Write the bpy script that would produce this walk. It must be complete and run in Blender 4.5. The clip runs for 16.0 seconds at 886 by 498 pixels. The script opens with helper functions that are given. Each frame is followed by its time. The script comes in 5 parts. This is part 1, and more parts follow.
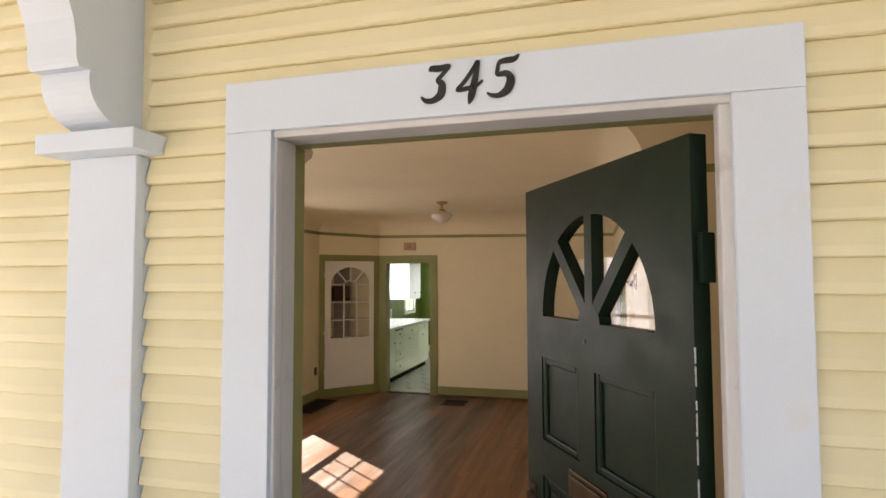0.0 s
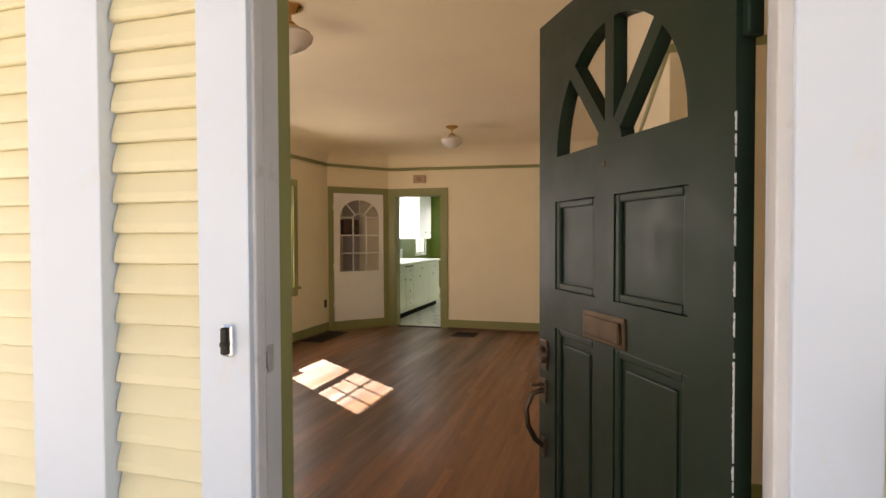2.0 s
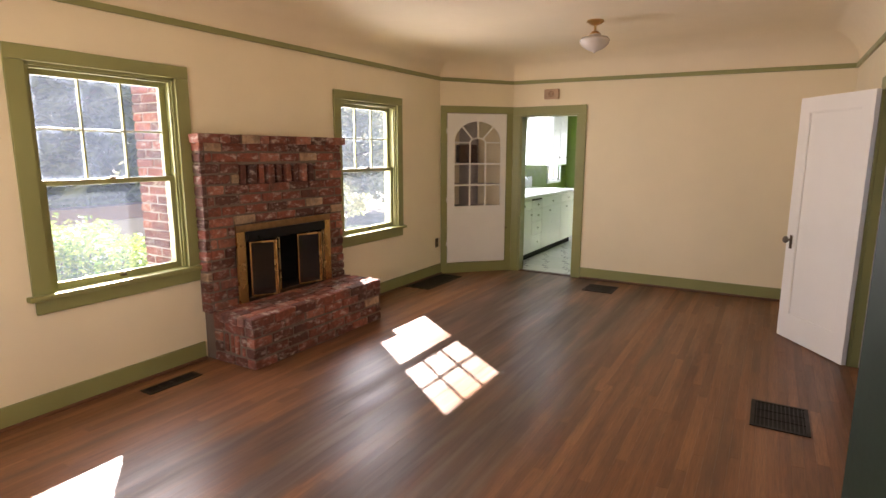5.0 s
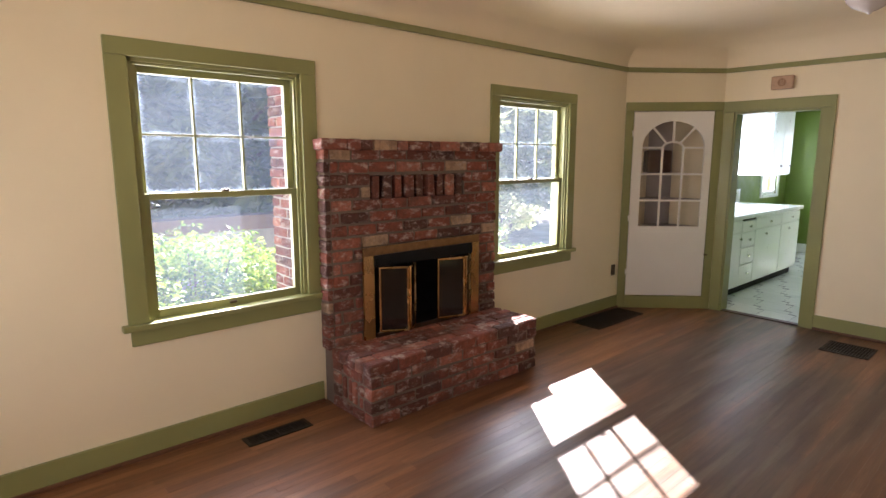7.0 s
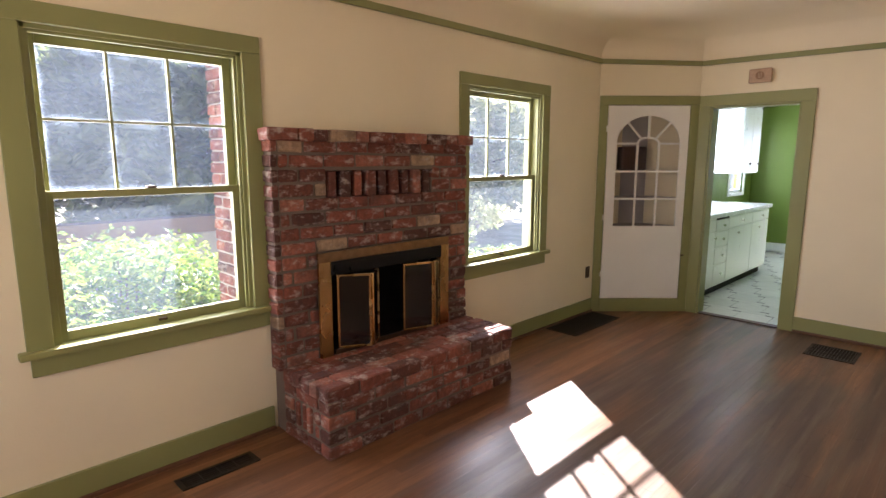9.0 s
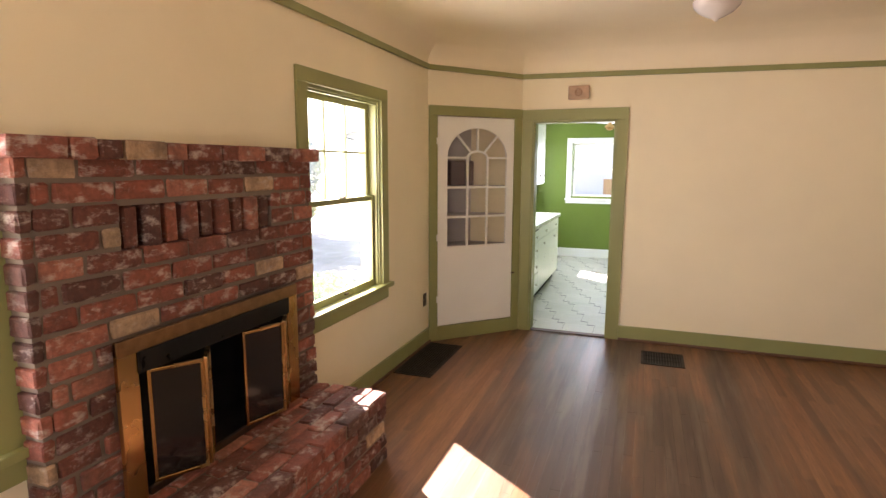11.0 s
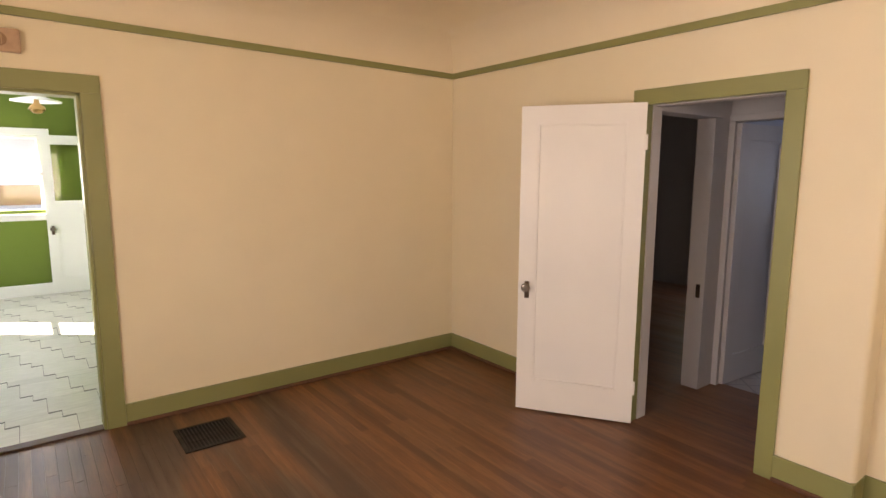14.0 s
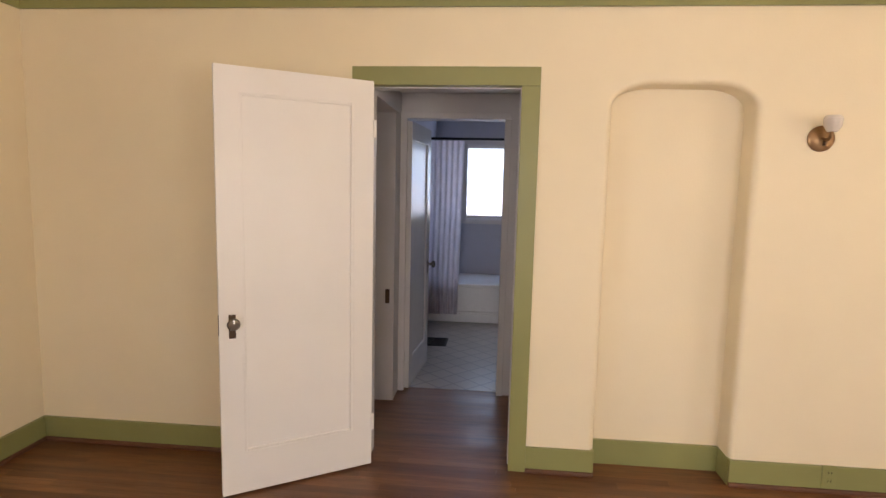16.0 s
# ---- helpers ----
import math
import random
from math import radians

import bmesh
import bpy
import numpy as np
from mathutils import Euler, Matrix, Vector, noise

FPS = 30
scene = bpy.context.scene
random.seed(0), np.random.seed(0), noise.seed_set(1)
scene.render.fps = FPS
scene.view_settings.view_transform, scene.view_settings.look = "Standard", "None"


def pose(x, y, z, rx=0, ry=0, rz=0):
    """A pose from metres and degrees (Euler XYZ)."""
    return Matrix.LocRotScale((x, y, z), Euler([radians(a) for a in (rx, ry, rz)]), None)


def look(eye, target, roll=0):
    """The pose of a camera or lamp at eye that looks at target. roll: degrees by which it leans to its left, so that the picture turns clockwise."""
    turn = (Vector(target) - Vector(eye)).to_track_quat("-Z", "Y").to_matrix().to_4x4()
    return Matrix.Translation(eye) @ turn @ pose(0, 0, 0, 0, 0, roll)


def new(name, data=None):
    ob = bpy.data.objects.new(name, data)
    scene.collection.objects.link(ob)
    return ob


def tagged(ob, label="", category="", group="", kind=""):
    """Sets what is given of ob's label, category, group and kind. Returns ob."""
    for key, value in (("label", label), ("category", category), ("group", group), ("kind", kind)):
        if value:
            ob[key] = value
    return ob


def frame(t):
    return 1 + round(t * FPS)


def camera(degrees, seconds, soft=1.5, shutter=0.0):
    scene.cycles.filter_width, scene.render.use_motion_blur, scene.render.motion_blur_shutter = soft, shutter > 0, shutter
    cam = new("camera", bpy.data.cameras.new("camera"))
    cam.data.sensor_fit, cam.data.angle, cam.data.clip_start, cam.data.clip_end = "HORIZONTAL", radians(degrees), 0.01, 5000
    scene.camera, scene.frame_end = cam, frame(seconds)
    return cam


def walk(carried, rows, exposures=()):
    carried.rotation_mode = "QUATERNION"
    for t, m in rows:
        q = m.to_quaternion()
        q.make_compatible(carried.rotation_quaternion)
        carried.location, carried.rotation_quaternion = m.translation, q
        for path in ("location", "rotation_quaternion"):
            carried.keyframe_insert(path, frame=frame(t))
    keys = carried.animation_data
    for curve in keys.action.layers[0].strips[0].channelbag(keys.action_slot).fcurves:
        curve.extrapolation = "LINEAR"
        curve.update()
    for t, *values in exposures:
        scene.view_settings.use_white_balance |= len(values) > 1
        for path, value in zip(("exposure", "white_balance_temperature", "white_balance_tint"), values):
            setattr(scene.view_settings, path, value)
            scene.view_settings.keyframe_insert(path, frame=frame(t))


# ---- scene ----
cam = camera(77.3, 16.0)
PATH = [
    (0, (-0.176, 0.2, 1.818), (-0.698, 2.128, 1.921), -0.2),
    (0.5, (-0.157, 0.215, 1.736), (-0.678, 2.143, 1.845), -0.4),
    (1, (-0.142, 0.237, 1.637), (-0.669, 2.163, 1.741), -0.3),
    (1.5, (-0.174, 0.272, 1.521), (-0.723, 2.194, 1.591), -0.2),
    (2, (-0.198, 0.359, 1.436), (-0.762, 2.277, 1.387), -0.2),
    (2.5, (-0.222, 0.498, 1.386), (-0.789, 2.405, 1.18), -0.2),
    (3, (-0.249, 0.74, 1.477), (-0.819, 2.635, 1.189), -0.4),
    (5.5, (-0.625, 1.864, 1.598), (-1.8, 3.447, 1.257), 0.1),
    (6, (-0.778, 2.075, 1.59), (-2.114, 3.526, 1.26), 0.1),
    (6.5, (-0.93, 2.301, 1.604), (-2.362, 3.659, 1.278), -0.0),
    (7, (-1.042, 2.545, 1.606), (-2.522, 3.851, 1.283), -0.0),
    (7.5, (-1.111, 2.663, 1.583), (-2.613, 3.944, 1.266), 0.0),
    (8, (-1.135, 2.719, 1.56), (-2.643, 3.995, 1.246), 0.1),
    (10.5, (-2.084, 3.011, 1.613), (-2.964, 4.779, 1.295), 0.2),
    (11, (-2.365, 3.161, 1.64), (-3.037, 5.021, 1.343), 0.2),
    (11.5, (-2.607, 3.393, 1.634), (-3.037, 5.326, 1.357), 0.1),
    (12, (-2.822, 3.622, 1.633), (-2.963, 5.599, 1.366), 0.2),
    (12.5, (-2.997, 3.805, 1.659), (-2.823, 5.78, 1.393), 0.0),
    (13, (-3.034, 4.046, 1.636), (-2.518, 5.961, 1.37), -0.1),
    (13.5, (-3.001, 4.32, 1.634), (-2.136, 6.102, 1.36), -0.0),
    (14, (-2.948, 4.642, 1.626), (-1.752, 6.22, 1.346), 0.2),
    (14.5, (-2.868, 4.953, 1.601), (-1.38, 6.26, 1.322), 0.5),
    (15, (-2.776, 5.275, 1.577), (-1.04, 6.234, 1.315), 0.9),
    (15.5, (-2.757, 5.645, 1.544), (-0.847, 6.185, 1.299), 1.1),
    (16, (-2.749, 5.985, 1.524), (-0.77, 6.165, 1.295), 1.3),
]
EXPOSURES = [
    (0.0, 2.85, 6950, 19), (1.0, 2.92, 7050, 19), (2.0, 3.14, 7250, 21), (2.5, 3.30, 7450, 24), (3.2, 3.68, 8100, 33), (5.3, 3.56, 6200, 22), (6.5, 3.42, 5950, 21), (7.0, 3.46, 5850, 21), (8.2, 3.48, 5850, 21),
    (10.3, 3.44, 6150, 21), (11.0, 3.88, 6450, 23), (11.5, 3.90, 6650, 22), (12.5, 3.74, 6900, 21), (13.0, 3.68, 7050, 22), (13.5, 3.86, 7150, 24), (14.0, 3.76, 7250, 25), (14.5, 3.71, 7250, 24), (15.0, 3.85, 7050, 23), (15.5, 3.84, 6850, 20), (16.0, 3.82, 6800, 20),
]
walk(cam, [(t, look(eye, target, roll)) for t, eye, target, roll in PATH], EXPOSURES)

# ---- world, sun, large lights ----
SUN_DIR = Vector((1.085, -0.805, -1.0)).normalized()
world = bpy.data.worlds.new("world")
scene.world = world
world.use_nodes = True
wn = world.node_tree
sky = wn.nodes.new("ShaderNodeTexSky")
sky.sky_type, sky.sun_disc = "NISHITA", False
sky.sun_elevation, sky.sun_rotation = radians(36.5), radians(306.6)
wn.nodes["Background"].inputs["Strength"].default_value = 0.029
wn.links.new(sky.outputs["Color"], wn.nodes["Background"].inputs["Color"])

sun = new("sun", bpy.data.lights.new("sun", "SUN"))
sun.data.energy, sun.data.angle, sun.data.color = 5.0, radians(0.6), (1.0, 0.93, 0.82)
sun.matrix_world = look((-12, 9, 14), Vector((-12, 9, 14)) + SUN_DIR)


def sky_lamp(name, eye, aim, w, h, watts, colour=(0.86, 0.93, 1.0)):
    """Daylight that enters by an opening."""
    ob = new(name, bpy.data.lights.new(name, "AREA"))
    ob.data.shape, ob.data.size, ob.data.size_y = "RECTANGLE", w, h
    ob.data.energy, ob.data.color = watts, colour
    ob.matrix_world = look(eye, aim)
    return ob


sky_lamp("daylight_w1", (-4.42, 3.75, 1.42), (0, 3.75, 1.1), 0.9, 1.3, 3.9, (0.97, 0.96, 0.94))
sky_lamp("daylight_w2", (-4.42, 6.43, 1.42), (0, 6.43, 1.1), 0.9, 1.3, 3.9, (0.97, 0.96, 0.94))
# warm fill; the front wall opening it stands at is unseen and added
sky_lamp("daylight_front", (-2.6, 1.30, 1.45), (-2.6, 5, 1.2), 1.5, 1.3, 2.6, (1.0, 0.88, 0.70))
sky_lamp("daylight_kitchen", (-3.16, 13.68, 1.55), (-3.16, 10, 1.2), 0.9, 0.9, 1.6)
sky_lamp("daylight_sink", (-4.60, 12.69, 1.5), (-2, 12.4, 1.2), 0.6, 0.9, 4.2)
sky_lamp("daylight_counter", (-4.60, 10.4, 1.55), (-2, 10.6, 1.2), 1.2, 0.7, 9.0)
sky_lamp("daylight_bath", (4.30, 5.84, 1.57), (2, 5.84, 1.2), 0.9, 0.85, 0.75, (0.66, 0.82, 1.0))
sky_lamp("daylight_bed", (4.75, 8.17, 1.25), (2, 8.17, 1.0), 0.85, 1.2, 0.35)

# ---- materials ----


def material(name, rough=0.6, metal=0.0):
    m = bpy.data.materials.new(name)
    m.use_nodes = True
    b = m.node_tree.nodes["Principled BSDF"]
    b.inputs["Roughness"].default_value, b.inputs["Metallic"].default_value = rough, metal
    return m, m.node_tree, b


def noise_tex(nt, scale, detail=3.0, stretch=(1, 1, 1), rough=0.55, placed=False):
    """Noise in the object's own space, or (placed) by its place in the world, so that copies differ."""
    co, mp, nz = (nt.nodes.new(k) for k in ("ShaderNodeTexCoord", "ShaderNodeMapping", "ShaderNodeTexNoise"))
    mp.inputs["Scale"].default_value = stretch
    nz.inputs["Scale"].default_value, nz.inputs["Detail"].default_value, nz.inputs["Roughness"].default_value = scale, detail, rough
    src = nt.nodes.new("ShaderNodeNewGeometry").outputs["Position"] if placed else co.outputs["Object"]
    nt.links.new(src, mp.inputs["Vector"])
    nt.links.new(mp.outputs["Vector"], nz.inputs["Vector"])
    return nz.outputs["Fac"]


def ramp(nt, fac, *stops):
    r = nt.nodes.new("ShaderNodeValToRGB")
    while len(r.color_ramp.elements) < len(stops):
        r.color_ramp.elements.new(0.5)
    for e, (p, c) in zip(r.color_ramp.elements, stops):
        e.position, e.color = p, (*c, 1)
    nt.links.new(fac, r.inputs["Fac"])
    return r.outputs["Color"]


def mix(nt, fac, a, b, mode="MIX"):
    x = nt.nodes.new("ShaderNodeMix")
    x.data_type, x.blend_type = "RGBA", mode
    for key, v in ((0, fac), (6, a), (7, b)):
        if hasattr(v, "links"):
            nt.links.new(v, x.inputs[key])
        else:
            x.inputs[key].default_value = v if key == 0 else (*v, 1)
    return x.outputs[2]


def bump(nt, bsdf, height, strength=0.2, distance=0.004):
    bp = nt.nodes.new("ShaderNodeBump")
    bp.inputs["Strength"].default_value, bp.inputs["Distance"].default_value = strength, distance
    nt.links.new(height, bp.inputs["Height"])
    nt.links.new(bp.outputs["Normal"], bsdf.inputs["Normal"])


def shade(c, k):
    return tuple(min(1.0, v * k) for v in c)


def painted(name, colour, rough=0.55, vary=0.06, relief=0.12, grime=None, fine=160):
    """Paint on wood or plaster: soft blotches, fine roller or brush relief, optional grime."""
    m, nt, b = material(name, rough)
    big, small = noise_tex(nt, 1.7, 4), noise_tex(nt, fine, 3)
    col = ramp(nt, big, (0.3, shade(colour, 1 - vary)), (0.7, shade(colour, 1 + vary)))
    if grime:
        spots = ramp(nt, noise_tex(nt, 5.5, 8, rough=0.7), (0.60, (0, 0, 0)), (0.78, (1, 1, 1)))
        col = mix(nt, mix(nt, 0.7, (0, 0, 0), spots), col, grime)
    nt.links.new(col, b.inputs["Base Color"])
    rr = ramp(nt, noise_tex(nt, 9, 3), (0.3, (rough - 0.08,) * 3), (0.7, (rough + 0.08,) * 3))
    nt.links.new(rr, b.inputs["Roughness"])
    bump(nt, b, small, relief, 0.002)
    return m


WALL = painted("cream_plaster", (0.795, 0.688, 0.485), 0.6, 0.03, 0.25, fine=90)
CEIL = painted("ceiling_plaster", (0.82, 0.70, 0.50), 0.7, 0.03, 0.25, fine=90)
GREEN = painted("olive_green_paint", (0.25, 0.25, 0.092), 0.42, 0.07, 0.1)
WHITE = painted("white_gloss_paint", (0.80, 0.77, 0.72), 0.38, 0.03, 0.08)
WHITE_OLD, old_nodes, old_bsdf = material("old_glossy_white_paint", 0.27)
old_nodes.links.new(ramp(old_nodes, noise_tex(old_nodes, 2.0, 4), (0.3, (0.53, 0.50, 0.48)), (0.7, (0.59, 0.56, 0.54))), old_bsdf.inputs["Base Color"])
HALLW = painted("hall_grey_white", (0.56, 0.53, 0.51), 0.5, 0.04, 0.1)
# white paint with the sky's blue cast put into its base colour
TRIMW = painted("exterior_white_paint", (0.61, 0.685, 0.79), 0.5, 0.03, 0.1, grime=(0.62, 0.60, 0.56))
JAMBW = painted("weathered_jamb_paint", (0.60, 0.60, 0.61), 0.5, 0.10, 0.35, grime=(0.30, 0.26, 0.21))
DOORG = painted("dark_green_door_paint", (0.008, 0.020, 0.011), 0.42, 0.12, 0.08)
DOORG.node_tree.nodes["Principled BSDF"].inputs["Specular IOR Level"].default_value = 0.28
KGREEN = painted("kitchen_green_paint", (0.12, 0.185, 0.018), 0.5, 0.05, 0.12)
KWHITE = painted("kitchen_white_enamel", (0.82, 0.84, 0.82), 0.35, 0.02, 0.05)
BATHW = painted("bathroom_blue_grey", (0.40, 0.40, 0.46), 0.5, 0.04, 0.1)
# low plaster tone: the bedroom's dimness is put into the colour
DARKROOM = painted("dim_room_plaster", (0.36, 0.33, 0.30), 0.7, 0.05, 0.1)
ROOFING = painted("grey_shingle", (0.16, 0.15, 0.15), 0.9, 0.2, 0.5, fine=30)


def siding_paint():
    m, nt, b = material("yellow_siding_paint", 0.5)
    col = ramp(nt, noise_tex(nt, 2.2, 4, placed=True), (0.3, (0.70, 0.642, 0.42)), (0.7, (0.75, 0.697, 0.49)))
    info = nt.nodes.new("ShaderNodeObjectInfo")
    col = mix(nt, 0.10, col, ramp(nt, info.outputs["Random"], (0.0, (0.62, 0.54, 0.30)), (1.0, (0.86, 0.80, 0.52))))
    dirt = ramp(nt, noise_tex(nt, 14, 8, (0.35, 1, 1), 0.7, placed=True), (0.66, (0, 0, 0)), (0.82, (0.6, 0.6, 0.6)))
    col = mix(nt, dirt, col, (0.55, 0.50, 0.32))
    nt.links.new(col, b.inputs["Base Color"])
    bump(nt, b, noise_tex(nt, 26, 5, (0.12, 1, 1), placed=True), 0.22, 0.004)
    return m


SIDING = siding_paint()


def wood_floor(name, per_object):
    """Worn oak strips: each strip its own tone, long grain, scuffed patches and uneven old varnish."""
    m, nt, b = material(name, 0.34)
    if per_object:
        rnd = nt.nodes.new("ShaderNodeObjectInfo").outputs["Random"]
    else:
        rnd = nt.nodes.new("ShaderNodeNewGeometry").outputs["Random Per Island"]
    tone = ramp(nt, rnd, (0.0, (0.150, 0.060, 0.024)), (0.45, (0.190, 0.079, 0.032)), (0.8, (0.222, 0.095, 0.039)), (1.0, (0.270, 0.124, 0.054)))
    geo = nt.nodes.new("ShaderNodeNewGeometry")
    mp, gr = nt.nodes.new("ShaderNodeMapping"), nt.nodes.new("ShaderNodeTexNoise")
    mp.inputs["Scale"].default_value = (26, 1.2, 1)
    gr.inputs["Scale"].default_value, gr.inputs["Detail"].default_value = 1.0, 3
    nt.links.new(geo.outputs["Position"], mp.inputs["Vector"])
    nt.links.new(mp.outputs["Vector"], gr.inputs["Vector"])
    grain = ramp(nt, gr.outputs["Fac"], (0.3, (0.72, 0.70, 0.68)), (0.7, (1.2, 1.18, 1.16)))
    col = mix(nt, 0.8, tone, mix(nt, 1.0, tone, grain, "MULTIPLY"))
    pores = ramp(nt, noise_tex(nt, 1.0, 4, (210, 7, 1), 0.65, placed=True), (0.38, (0.62, 0.60, 0.58)), (0.56, (1.08, 1.08, 1.08)))
    col = mix(nt, 0.75, col, mix(nt, 1.0, col, pores, "MULTIPLY"))
    wear = nt.nodes.new("ShaderNodeTexNoise")
    wear.inputs["Scale"].default_value, wear.inputs["Detail"].default_value = 1.0, 5
    mp2 = nt.nodes.new("ShaderNodeMapping")
    mp2.inputs["Scale"].default_value = (5.0, 0.55, 1)
    nt.links.new(geo.outputs["Position"], mp2.inputs["Vector"])
    nt.links.new(mp2.outputs["Vector"], wear.inputs["Vector"])
    area = noise_tex(nt, 0.55, 2, placed=True)
    both = mix(nt, 0.4, wear.outputs["Fac"], area)
    worn = ramp(nt, both, (0.36, (0, 0, 0)), (0.52, (1, 1, 1)))
    xyz, off, gap_ = nt.nodes.new("ShaderNodeSeparateXYZ"), nt.nodes.new("ShaderNodeMath"), nt.nodes.new("ShaderNodeMath")
    nt.links.new(geo.outputs["Position"], xyz.inputs["Vector"])
    off.operation, off.inputs[1].default_value = "ADD", 2.4
    gap_.operation = "ABSOLUTE"
    nt.links.new(xyz.outputs["X"], off.inputs[0])
    nt.links.new(off.outputs["Value"], gap_.inputs[0])
    traffic = ramp(nt, gap_.outputs["Value"], (0.70, (1, 1, 1)), (1.35, (0.14, 0.14, 0.14)))
    worn = mix(nt, 1.0, worn, traffic, "MULTIPLY")
    col = mix(nt, mix(nt, 0.82, (0, 0, 0), worn), col, mix(nt, 1.0, (0.062, 0.042, 0.030), grain, "MULTIPLY"))
    dark = ramp(nt, noise_tex(nt, 1.0, 4, (7, 0.7, 1), placed=True), (0.54, (0, 0, 0)), (0.70, (0.55, 0.55, 0.55)))
    col = mix(nt, dark, col, (0.050, 0.028, 0.018))
    scuff = ramp(nt, noise_tex(nt, 1.0, 4, (13, 0.9, 1), placed=True), (0.50, (0, 0, 0)), (0.66, (0.75, 0.75, 0.75)))
    col = mix(nt, mix(nt, 1.0, scuff, worn, "MULTIPLY"), col, (0.150, 0.106, 0.075))
    nt.links.new(col, b.inputs["Base Color"])
    rough = ramp(nt, wear.outputs["Fac"], (0.35, (0.31, 0.31, 0.31)), (0.7, (0.50, 0.50, 0.50)))
    nt.links.new(rough, b.inputs["Roughness"])
    return m


OAK = wood_floor("oak_strip", True)
OAK_REST = wood_floor("oak_strip_rest", False)


def brick_material(buff=False):
    """Used brick: each its own red, brown or buff, with lime smears and soot from an earlier wall."""
    m, nt, b = material("buff_brick" if buff else "used_brick", 0.85)
    rnd = nt.nodes.new("ShaderNodeObjectInfo").outputs["Random"]
    tone = ramp(nt, rnd, (0.0, (0.075, 0.030, 0.022)), (0.25, (0.135, 0.042, 0.028)), (0.55, (0.205, 0.062, 0.038)), (0.8, (0.265, 0.085, 0.052)), (1.0, (0.34, 0.135, 0.085)))
    if buff:
        tone = ramp(nt, rnd, (0.0, (0.36, 0.235, 0.14)), (1.0, (0.46, 0.33, 0.20)))
    fleck = ramp(nt, noise_tex(nt, 34, 6, rough=0.7, placed=True), (0.36, (0.68, 0.66, 0.66)), (0.66, (1.2, 1.15, 1.15)))
    col = mix(nt, 1.0, tone, fleck, "MULTIPLY")
    lime = ramp(nt, noise_tex(nt, 11, 8, (1, 1, 2.0), 0.72, placed=True), (0.52, (0, 0, 0)), (0.65, (0.74, 0.74, 0.74)))
    col = mix(nt, lime, col, (0.48, 0.40, 0.34))
    soot = ramp(nt, noise_tex(nt, 4.5, 5, placed=True), (0.50, (0, 0, 0)), (0.70, (0.65, 0.65, 0.65)))
    col = mix(nt, soot, col, (0.045, 0.028, 0.024))
    nt.links.new(col, b.inputs["Base Color"])
    bump(nt, b, noise_tex(nt, 48, 6, rough=0.7, placed=True), 0.7, 0.008)
    return m


BRICK = brick_material()
BUFF = brick_material(True)
PALEMORTAR = painted("pale_chimney_mortar", (0.36, 0.33, 0.30), 0.95, 0.15, 0.5, fine=60)
MORTAR = painted("grey_brown_mortar", (0.145, 0.108, 0.082), 0.95, 0.2, 0.6, fine=60)
# soot in the firebox; elsewhere black put in for shaded gaps and hollows
SOOT_SHADE = painted("sooty_firebox", (0.012, 0.011, 0.010), 0.9, 0.3, 0.4)


def plain(name, colour, rough=0.4, metal=0.0, vary=0.12, scale=24):
    m, nt, b = material(name, rough, metal)
    nt.links.new(ramp(nt, noise_tex(nt, scale, 4), (0.3, shade(colour, 1 - vary)), (0.7, shade(colour, 1 + vary))), b.inputs["Base Color"])
    nt.links.new(ramp(nt, noise_tex(nt, scale * 0.6, 3), (0.3, (max(0.03, rough - 0.08),) * 3), (0.7, (rough + 0.1,) * 3)), b.inputs["Roughness"])
    return m


BRASS = plain("aged_brass", (0.56, 0.35, 0.14), 0.25, 1.0, 0.05, 7)
DULLBRASS = plain("dull_brass", (0.26, 0.155, 0.075), 0.38, 0.9, 0.15)
BRONZE = plain("dark_bronze", (0.09, 0.06, 0.04), 0.4, 0.9)
BLACK = plain("black_metal", (0.012, 0.012, 0.012), 0.35, 0.6)
VENT = plain("brown_black_vent", (0.022, 0.017, 0.014), 0.5, 0.5)
COPPER = plain("tarnished_copper", (0.095, 0.062, 0.034), 0.42, 0.8, 0.25)
CHROME = plain("chrome", (0.75, 0.75, 0.76), 0.12, 1.0, 0.03)
NICKEL = plain("dull_nickel", (0.55, 0.55, 0.56), 0.45, 0.6, 0.08)
DIGIT = plain("black_number_enamel", (0.010, 0.010, 0.010), 0.35)
TANP = plain("tan_chime_plastic", (0.46, 0.30, 0.19), 0.5)
TAND = plain("tan_chime_dark", (0.30, 0.17, 0.09), 0.5)
CURTAIN = plain("pale_curtain_cloth", (0.82, 0.79, 0.84), 0.9, 0, 0.05, 9)
PORCEL = plain("white_porcelain", (0.8, 0.8, 0.8), 0.12, 0, 0.02)
COUNTER = plain("white_counter_tile", (0.82, 0.84, 0.82), 0.22, 0, 0.02)
DIRT = painted("dry_garden_soil", (0.30, 0.265, 0.215), 0.95, 0.25, 0.6, fine=12)
CONCRETE = painted("grey_garden_concrete", (0.22, 0.215, 0.21), 0.9, 0.18, 0.5, fine=25)
PORCHF = painted("grey_porch_paint", (0.45, 0.45, 0.44), 0.6, 0.08, 0.2)
WOODDK = plain("dark_shelf_wood", (0.07, 0.030, 0.018), 0.5)
FENCE = plain("dark_brown_fence", (0.10, 0.065, 0.05), 0.8)
BARK = plain("bark", (0.10, 0.075, 0.055), 0.9)
PAPER = plain("newsprint", (0.62, 0.62, 0.62), 0.9, 0, 0.06)
INK = plain("newspaper_ink", (0.06, 0.06, 0.07), 0.9)
REDINK = plain("red_newspaper_ink", (0.45, 0.05, 0.07), 0.9)


